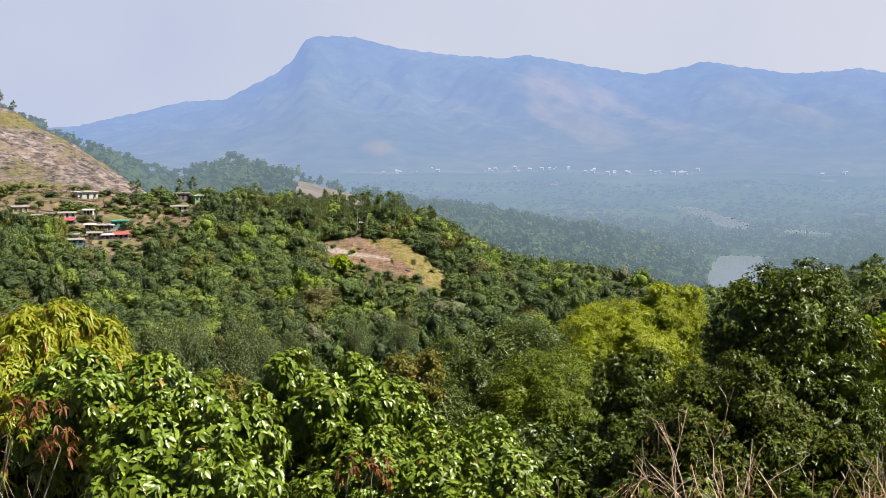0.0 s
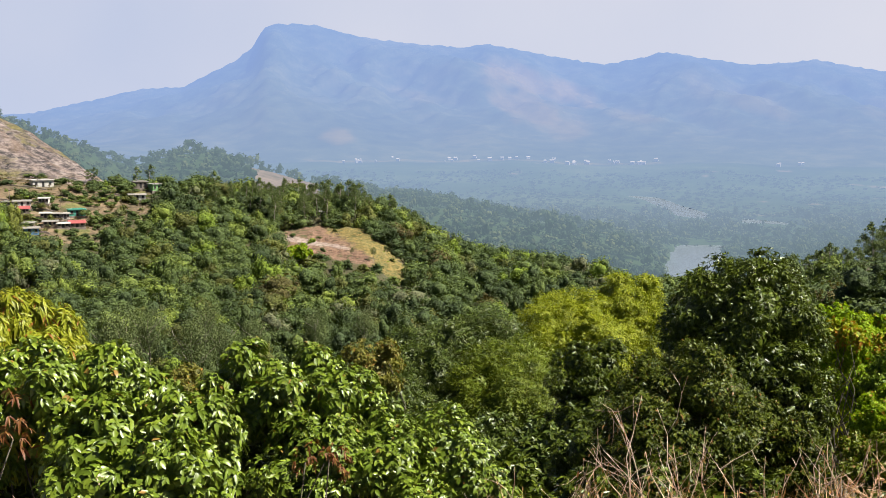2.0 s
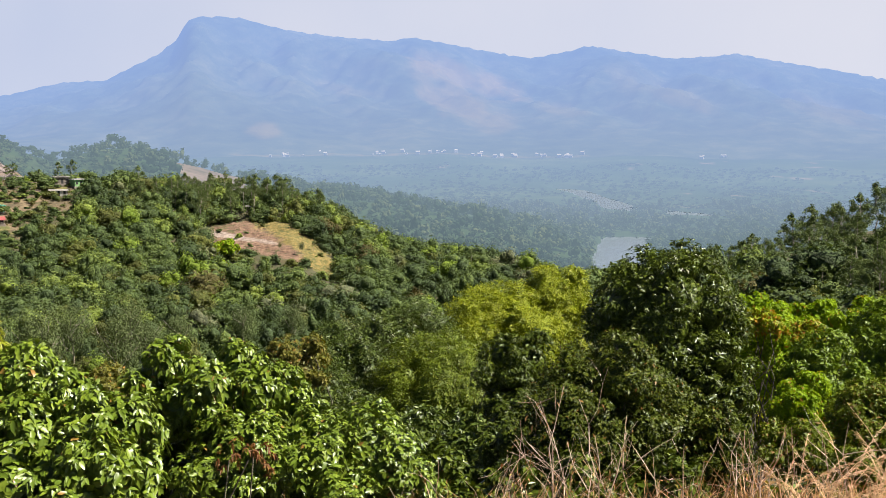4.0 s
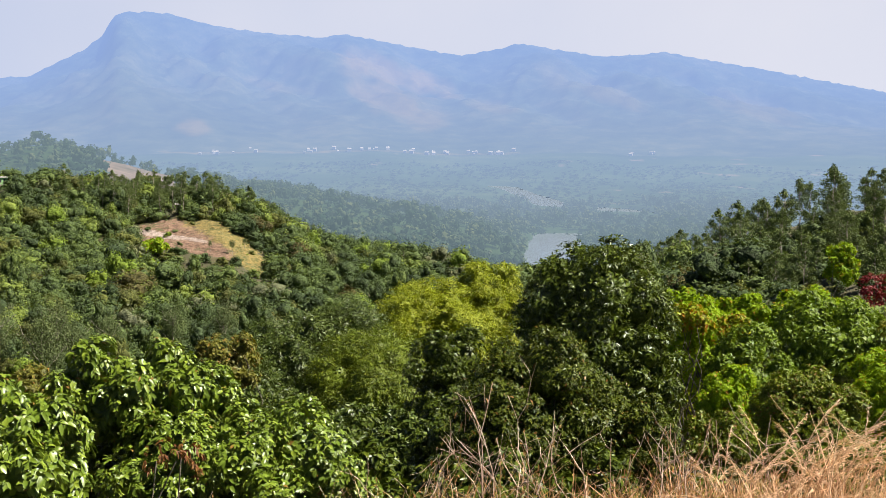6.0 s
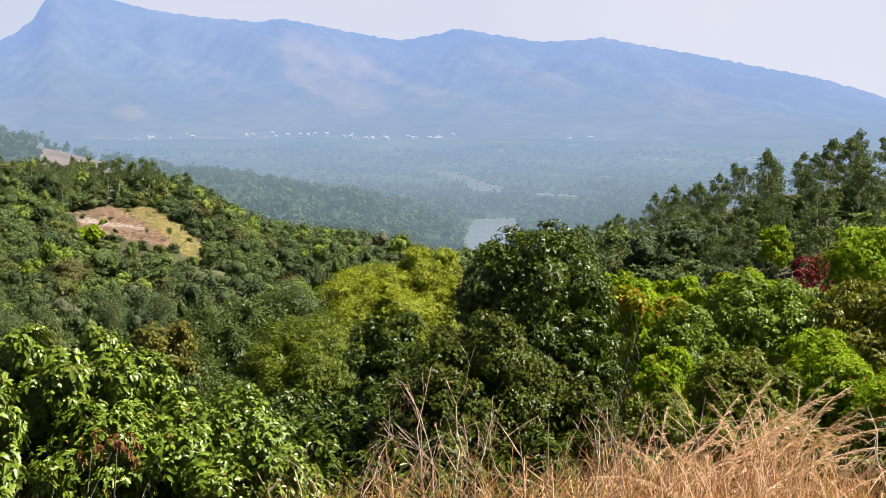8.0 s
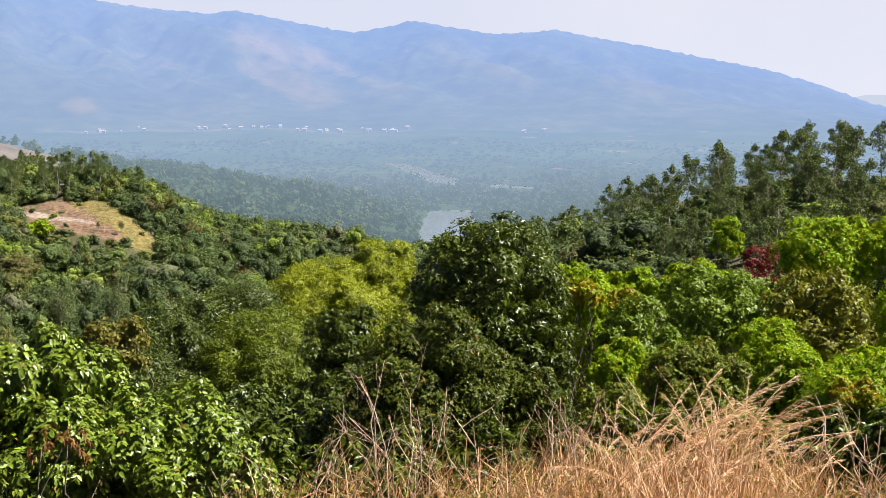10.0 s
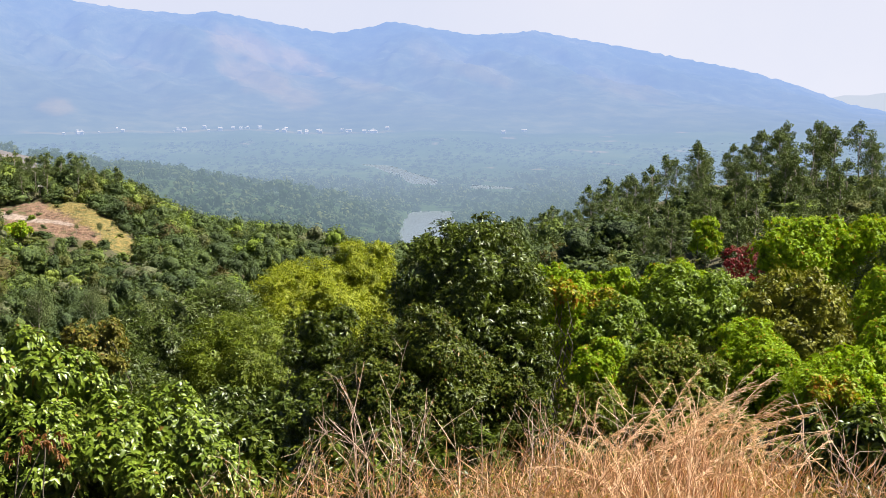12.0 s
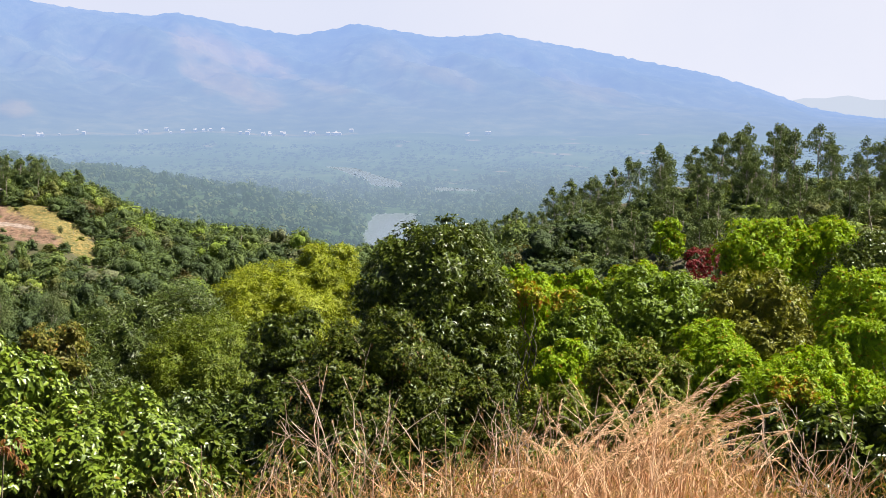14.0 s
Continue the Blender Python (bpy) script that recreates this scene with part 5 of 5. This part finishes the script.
DEAD_LEAF = leaf_material("withered_leaf", (0.16, 0.08, 0.03), (0.30, 0.17, 0.07), (0.42, 0.32, 0.12), 0.6, 0.25, spec=0.2)


def bare_shrub(bearing, dist, h, spread, seed, label="leafless dry twigs with a few withered leaves"):
    g = np.random.default_rng(seed)
    x, y = dist * math.sin(radians(bearing)), dist * math.cos(radians(bearing))
    e = thing("bare_shrub", (x, y, ground_z(x, y)), label, "shrub", "bare shrubs on the verge")
    paths, tips = twig_paths(g, h, spread)
    v, f = tubes(paths, 4)
    part("branch", mesh_from("branch", v, f, TWIG, smooth=True), e)
    tips = np.array(tips)
    base = tips[g.integers(0, len(tips), 26)] * g.uniform(0.6, 1.0, (26, 1))
    v, f = blades(base, unit(g.normal(0, 1, (26, 3)) + np.array([0, 0, -0.6])), g.normal(0, 1, (26, 3)), g.uniform(0.012, 0.03, 26), 0.4, 0.6, 1)
    part("withered_leaf", mesh_from("withered_leaf", v, f, DEAD_LEAF), e)["kind"] = "stuff"


g = np.random.default_rng(41)
twigs = [(12.0, 5.2, 0.80, 0.10), (13.2, 5.1, 0.82, 0.08), (-20.2, 6.2, 2.0, 0.3), (-21.2, 6.3, 2.0, 0.3), (-22.4, 6.2, 2.1, 0.3), (-4.8, 6.2, 1.65, 0.25), (22.8, 5.3, 0.6, 0.2), (24.6, 5.6, 0.75, 0.2)]
for bb in list(np.arange(6.2, 21.6, 2.0)) + list(np.arange(33.2, 40.5, 1.2)):
    twigs.append((bb + g.normal(0, 0.3), g.uniform(4.8, 5.8), g.uniform(0.4, 0.64), g.uniform(0.2, 0.3)))
for i, (bb, dd, hh, ss) in enumerate(twigs):
    bare_shrub(bb, dd, hh, ss, 300 + i)

# a low tangle of dry orange-brown stalks along the brink
TANGLE = leaf_material("dry_tangle_stalk", (0.14, 0.06, 0.03), (0.52, 0.30, 0.17), (0.86, 0.62, 0.42), 0.6, 0.2, spec=0.2)
n = 11500
a = rng.uniform(4, 44, n)
a = a[rng.random(n) < np.interp(a, [4, 7, 12, 18, 24, 33, 36, 44], [0.08, 0.16, 0.26, 0.42, 1.0, 1.0, 0.35, 0.3])]
n = len(a)
r = rng.uniform(4.5, 5.6, n)
h = np.interp(a, [4, 10, 20, 30, 42], [0.22, 0.30, 0.34, 0.36, 0.3]) * (0.9 + 0.35 * wave(a * 0.1, r * 0.4, 0.12, 3))
base = np.stack([r * np.sin(np.radians(a)), r * np.cos(np.radians(a)), land(a, r) + h * rng.uniform(0, 0.75, n) ** 1.2], 1)
lean = unit(rng.normal(0, 0.75, (n, 3)) + np.array([0, 0, 0.75]))
stalks = blades(base, lean, rng.normal(0, 1, (n, 3)), h * rng.uniform(0.25, 0.85, n), 0.02, 0.0, 1)
tagged(new("dry_tangle", mesh_from("dry_tangle", *stalks, TANGLE)), "low tangle of dry orange-brown stalks", "dry weeds", kind="stuff")
TANGLE_LEAF = leaf_material("yellowing_weed_leaf", (0.10, 0.085, 0.02), (0.38, 0.30, 0.06), (0.66, 0.54, 0.16), 0.5, 0.35, (0.45, 0.20, 0.10), 0.3, spec=0.2)
pick = rng.integers(0, n, 5200)
husks = blades(base[pick] + lean[pick] * (h[pick] * rng.uniform(0, 0.5, 5200))[:, None], unit(rng.normal(0, 1, (5200, 3)) + np.array([0, 0, -0.4])), rng.normal(0, 1, (5200, 3)), rng.uniform(0.012, 0.028, 5200), 0.45, 0.5, 1)
tagged(new("yellowing_weeds", mesh_from("yellowing_weeds", *husks, TANGLE_LEAF)), "small yellowing leaves among the dry stalks", "weed", kind="stuff")

# low weeds among the grass
a, r = rng.uniform(2, 46, 1000), rng.uniform(4.4, 8.0, 1000)
base = np.stack([r * np.sin(np.radians(a)), r * np.cos(np.radians(a)), land(a, r)], 1)
base = np.repeat(base, 12, 0)
d = unit(rng.normal(0, 1, base.shape) + np.array([0, 0, 0.7]))
base = base + d * np.array([0.14, 0.14, 0.3]) * rng.uniform(0.3, 1.2, (len(base), 1))
v, f = blades(base, unit(d + rng.normal(0, 0.6, d.shape)), d, rng.uniform(0.015, 0.04, len(base)), 0.4, 0.5, 1)
tagged(new("verge_weeds", mesh_from("verge_weeds", v, f, BROWN_LEAF)), "small yellowing weeds among the dry grass", "weed", kind="stuff")

# ---- the hill village ----
def box(x0, x1, y0, y1, z0, z1):
    v = np.array([(x, y, z) for z in (z0, z1) for x, y in ((x0, y0), (x1, y0), (x1, y1), (x0, y1))], float)
    f = np.array([(3, 2, 1, 0), (4, 5, 6, 7), (0, 1, 5, 4), (1, 2, 6, 5), (2, 3, 7, 6), (3, 0, 4, 7)])
    return v, f


def gable(w, d, z, rise, over=0.5, thick=0.12):
    x, y = w / 2 + over, d / 2 + over
    pr = [(-y, z - 0.15), (0, z + rise), (y, z - 0.15), (y, z - 0.15 + thick), (0, z + rise + thick), (-y, z - 0.15 + thick)]
    v = np.array([(sx * x, p, q) for sx in (-1, 1) for p, q in pr])
    f = [(i, (i + 1) % 6, (i + 1) % 6 + 6, i + 6) for i in range(6)]
    f += [(0, 1, 4, 5), (1, 2, 3, 4), (6, 11, 10, 7), (7, 10, 9, 8)]
    return v, np.array(f)


def paint(name, c):
    return plain_material(name, tuple(0.62 * k for k in c), c, 1.1, 0.75, 0.1)


WHITE, GREEN, LIME, CREAM, BLUE = paint("white_wall", (0.68, 0.66, 0.62)), paint("teal_wall", (0.08, 0.36, 0.28)), paint("lime_wall", (0.25, 0.50, 0.20)), paint("cream_wall", (0.48, 0.38, 0.27)), paint("blue_sheet", (0.12, 0.26, 0.45))
RED, GREY, CEMENT, DARK = paint("red_sheet", (0.38, 0.09, 0.09)), paint("grey_sheet", (0.30, 0.28, 0.26)), paint("cement", (0.26, 0.22, 0.19)), paint("dark_opening", (0.03, 0.03, 0.035))
PALE = paint("pale_sheet", (0.50, 0.48, 0.46))


def house(bearing, dist, w, d, h, turn, wall, roof, style, label, storeys=1):
    x, y = dist * math.sin(radians(bearing)), dist * math.cos(radians(bearing))
    e = thing("house", (x, y, ground_z(x, y) + 0.15), label, "house", "village houses")
    e.rotation_euler = (0, 0, radians(turn - bearing))
    part("plinth", mesh_from("plinth", *box(-w / 2 - 0.4, w / 2 + 0.4, -d / 2 - 0.4, d / 2 + 0.4, -2.5, 0.0), CEMENT), e)
    part("wall", mesh_from("wall", *box(-w / 2, w / 2, -d / 2, d / 2, 0.0, h), wall), e)
    if style == "flat":
        part("roof", mesh_from("roof", *joined([box(-w / 2 - 0.5, w / 2 + 0.5, -d / 2 - 0.5, d / 2 + 0.5, h, h + 0.2), box(-w * 0.2, w * 0.35, -d * 0.3, d * 0.4, h + 0.2, h + 0.42)]), roof), e)
    else:
        part("roof", mesh_from("roof", *gable(w, d, h, 0.8 if style == "gable" else 0.3), roof), e)
    for s in range(storeys):
        z = h / storeys * s
        part("door", mesh_from("door", *box(-0.45, 0.45, -d / 2 - 0.04, -d / 2 + 0.02, z + 0.02, z + min(2.0, h - 0.15)), DARK), e)
        for k in (-0.33, 0.33):
            win = part("window", mesh_from("window", *box(k * w - 0.45, k * w + 0.45, -d / 2 - 0.05, -d / 2 + 0.02, z + min(0.9, h * 0.4), z + min(1.9, h - 0.2)), DARK), e)
            part("sill", mesh_from("sill", *box(k * w - 0.6, k * w + 0.6, -d / 2 - 0.2, -d / 2 + 0.02, z + min(0.9, h * 0.4) - 0.12, z + min(0.9, h * 0.4)), CEMENT), win)
    return e


house(-17.6, 477, 8.0, 6, 2.7, 12, WHITE, PALE, "flat", "white house with a flat overhanging roof")
house(-20.7, 445, 5.8, 4.5, 2.5, 20, CREAM, GREY, "shed", "cream house with a dark weathered sheet roof")
house(-19.85, 437, 3.6, 4, 2.0, -6, CEMENT, GREY, "shed", "low cement hut with a grey sheet roof")
house(-19.25, 437, 2.6, 3, 2.2, 10, WHITE, GREY, "flat", "tiny white flat-roofed hut")
house(-18.55, 437.5, 6.2, 4.5, 2.2, 8, WHITE, GREY, "shed", "low white house with a dark sheet roof")
house(-18.45, 430, 3.6, 3.4, 1.5, 0, CEMENT, RED, "gable", "small hut with a red sheet roof")
house(-17.5, 444, 3.4, 3.5, 2.0, -10, WHITE, PALE, "shed", "small white hut among bushes")
house(-17.45, 423.5, 3.4, 3.2, 1.8, -5, CEMENT, PALE, "shed", "small cement hut with a pale roof")
house(-17.05, 424, 2.8, 3, 1.7, 4, CEMENT, GREY, "shed", "low cement lean-to with a grey roof")
house(-16.6, 424, 3.0, 3, 1.9, 8, WHITE, PALE, "flat", "small white flat-roofed house")
house(-16.05, 434, 5.8, 4, 2.3, 9, GREEN, GREEN, "flat", "teal green house with a flat roof")
house(-18.95, 408, 2.6, 3, 1.9, 0, CREAM, CREAM, "flat", "small cream flat-roofed house")
house(-18.3, 412, 4.6, 3.5, 1.3, -12, CEMENT, GREY, "shed", "low shed with a weathered grey sheet roof")
house(-18.25, 399, 6.2, 4, 2.3, 6, BLUE, GREY, "shed", "blue house with a grey sheet roof")
house(-17.25, 413, 4.6, 3.6, 1.5, -4, CREAM, GREY, "shed", "low house with a weathered grey sheet roof")
house(-16.7, 412.5, 4.0, 3.4, 1.6, 6, CEMENT, PALE, "shed", "low cement house with a pale sheet roof")
house(-16.05, 414.5, 5.0, 4, 1.6, 5, CEMENT, RED, "gable", "cement house with a red gabled roof")
house(-12.25, 475, 5.4, 4.5, 2.6, 25, LIME, PALE, "flat", "lime green house with a flat roof")
house(-13.05, 478, 5.4, 4.5, 2.6, 10, CEMENT, GREY, "flat", "unpainted cement house with a flat roof")
house(-13.2, 462, 6.4, 4.5, 2.2, 5, WHITE, GREY, "shed", "low white house with a grey sheet roof")
house(-3.9, 452, 5.0, 3, 1.8, 0, CEMENT, GREY, "shed", "small grey shed above the clearing")

# low stone terrace walls and a pole among the houses
for bb, rr, ww in [(-18.2, 470, 14), (-19.6, 452, 11), (-17.2, 436, 9), (-16.4, 419, 8), (-18.9, 424, 7), (-14.6, 470, 10), (-17.9, 405, 9)]:
    x, y = rr * math.sin(radians(bb)), rr * math.cos(radians(bb))
    n = 12
    vs = []
    for i in range(n + 1):
        px_ = x + (i / n - 0.5) * ww
        pz = ground_z(px_, y) + 0.55 + rng.uniform(-0.12, 0.12)
        vs += [(px_ - x, -0.3, -1.5), (px_ - x, 0.3, -1.5), (px_ - x, 0.25, pz - ground_z(x, y)), (px_ - x, -0.25, pz - ground_z(x, y))]
    fs = [(4 * i + j, 4 * i + (j + 1) % 4, 4 * i + 4 + (j + 1) % 4, 4 * i + 4 + j) for i in range(n) for j in range(4)] + [(3, 2, 1, 0), (4 * n, 4 * n + 1, 4 * n + 2, 4 * n + 3)]
    ob = new("terrace_wall", mesh_from("terrace_wall", vs, fs, CEMENT))
    ob.location = (x, y, ground_z(x, y))
    tagged(ob, "low rough stone terrace wall in the village", "wall", "village terrace walls")
for bb, rr, hh in [(-19.05, 446, 5.0), (-16.75, 440, 4.5)]:
    x, y = rr * math.sin(radians(bb)), rr * math.cos(radians(bb))
    e = thing("utility_pole", (x, y, ground_z(x, y)), "thin grey utility pole in the village", "pole", "village poles")
    part("post", mesh_from("post", *tubes([[((0, 0, -0.3), 0.09), ((0, 0, hh), 0.06)]], 6), CEMENT), e)
    part("crossarm", mesh_from("crossarm", *box(-0.6, 0.6, -0.05, 0.05, hh - 0.5, hh - 0.4), CEMENT), e)

# tall dark trees about the village
for bb, rr, ss in [(-12.6, 505, 0.95), (-13.2, 508, 0.9), (-15.2, 498, 0.8), (-15.5, 502, 0.7), (-14.0, 500, 0.55), (-20.8, 640, 0.8), (-21.4, 640, 1.0), (-1.2, 455, 1.0), (-1.9, 452, 0.9), (0.8, 448, 1.0), (2.6, 440, 1.2), (0.2, 455, 1.1), (-2.6, 455, 0.9), (10.5, 408, 1.1), (7.2, 415, 1.0)]:
    x, y = rr * math.sin(radians(bb)), rr * math.cos(radians(bb))
    eucalyptus((x, y, ground_z(x, y)), ss, rng.uniform(0, 6.3), int(rng.integers(len(EUC))), "tall slender tree standing above the woods")

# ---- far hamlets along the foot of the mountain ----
# wall and roof emit the same painted haze as the slopes behind
PALE_FAR = haze_glow_material("far_pale_wall", [(0.55, 0.5, 0.44), (0.75, 0.68, 0.6)], 0.05, thin=1.0)
FAR_ROOF = haze_glow_material("far_pale_roof", [(0.5, 0.42, 0.34), (0.8, 0.72, 0.64)], 0.05, thin=0.97)
far_wall, far_roof = mesh_from("wall", *box(-9, 9, -5, 5, -8, 3.5), PALE_FAR), mesh_from("roof", *gable(18, 10, 3.5, 5.0, 0.6, 0.4), FAR_ROOF)
hamlets = [(-2.6, 5, 0.5), (-0.8, 3, 0.6), (2.4, 4, 0.5), (4.0, 3, 0.5), (5.8, 5, 0.7), (7.6, 3, 0.4), (8.7, 7, 0.7), (10.6, 5, 0.5), (11.8, 8, 0.8), (18.0, 2, 0.6), (20.0, 2, 0.8)]
for ca, n, wide in hamlets:
    for _ in range(n):
        bb, rr = ca + rng.normal(0, wide * 0.6), rng.uniform(2690, 2750)
        x, y = rr * math.sin(radians(bb)), rr * math.cos(radians(bb))
        e = thing("far_house", (x, y, ground_z(x, y) + 4), "tiny pale house at the mountain foot", "house", "far hamlet houses")
        s = rng.uniform(0.2, 0.55)
        e.rotation_euler, e.scale = (0, 0, rng.uniform(-0.3, 0.3) - radians(bb)), (s, s, s)
        part("wall", far_wall, e)
        part("roof", far_roof, e)

# ---- leafy young trees among the eucalyptus trunks ----
a, r = scatter(rng, 900, 17.5, 42, 120, 330, 8.5)
inside = (r > CREST_R(a) - 95) & (r < CREST_R(a) - 14)
a, r = a[inside], r[inside]
wood("ridge_undergrowth", a, r, BIG_KINDS, FOREST_LEAF, 5.2, 5.6, "leafy young trees among the trunks on the ridge", 0.42 + rng.normal(0, 0.2, len(a)) + (rng.random(len(a)) < 0.2) * 0.35)
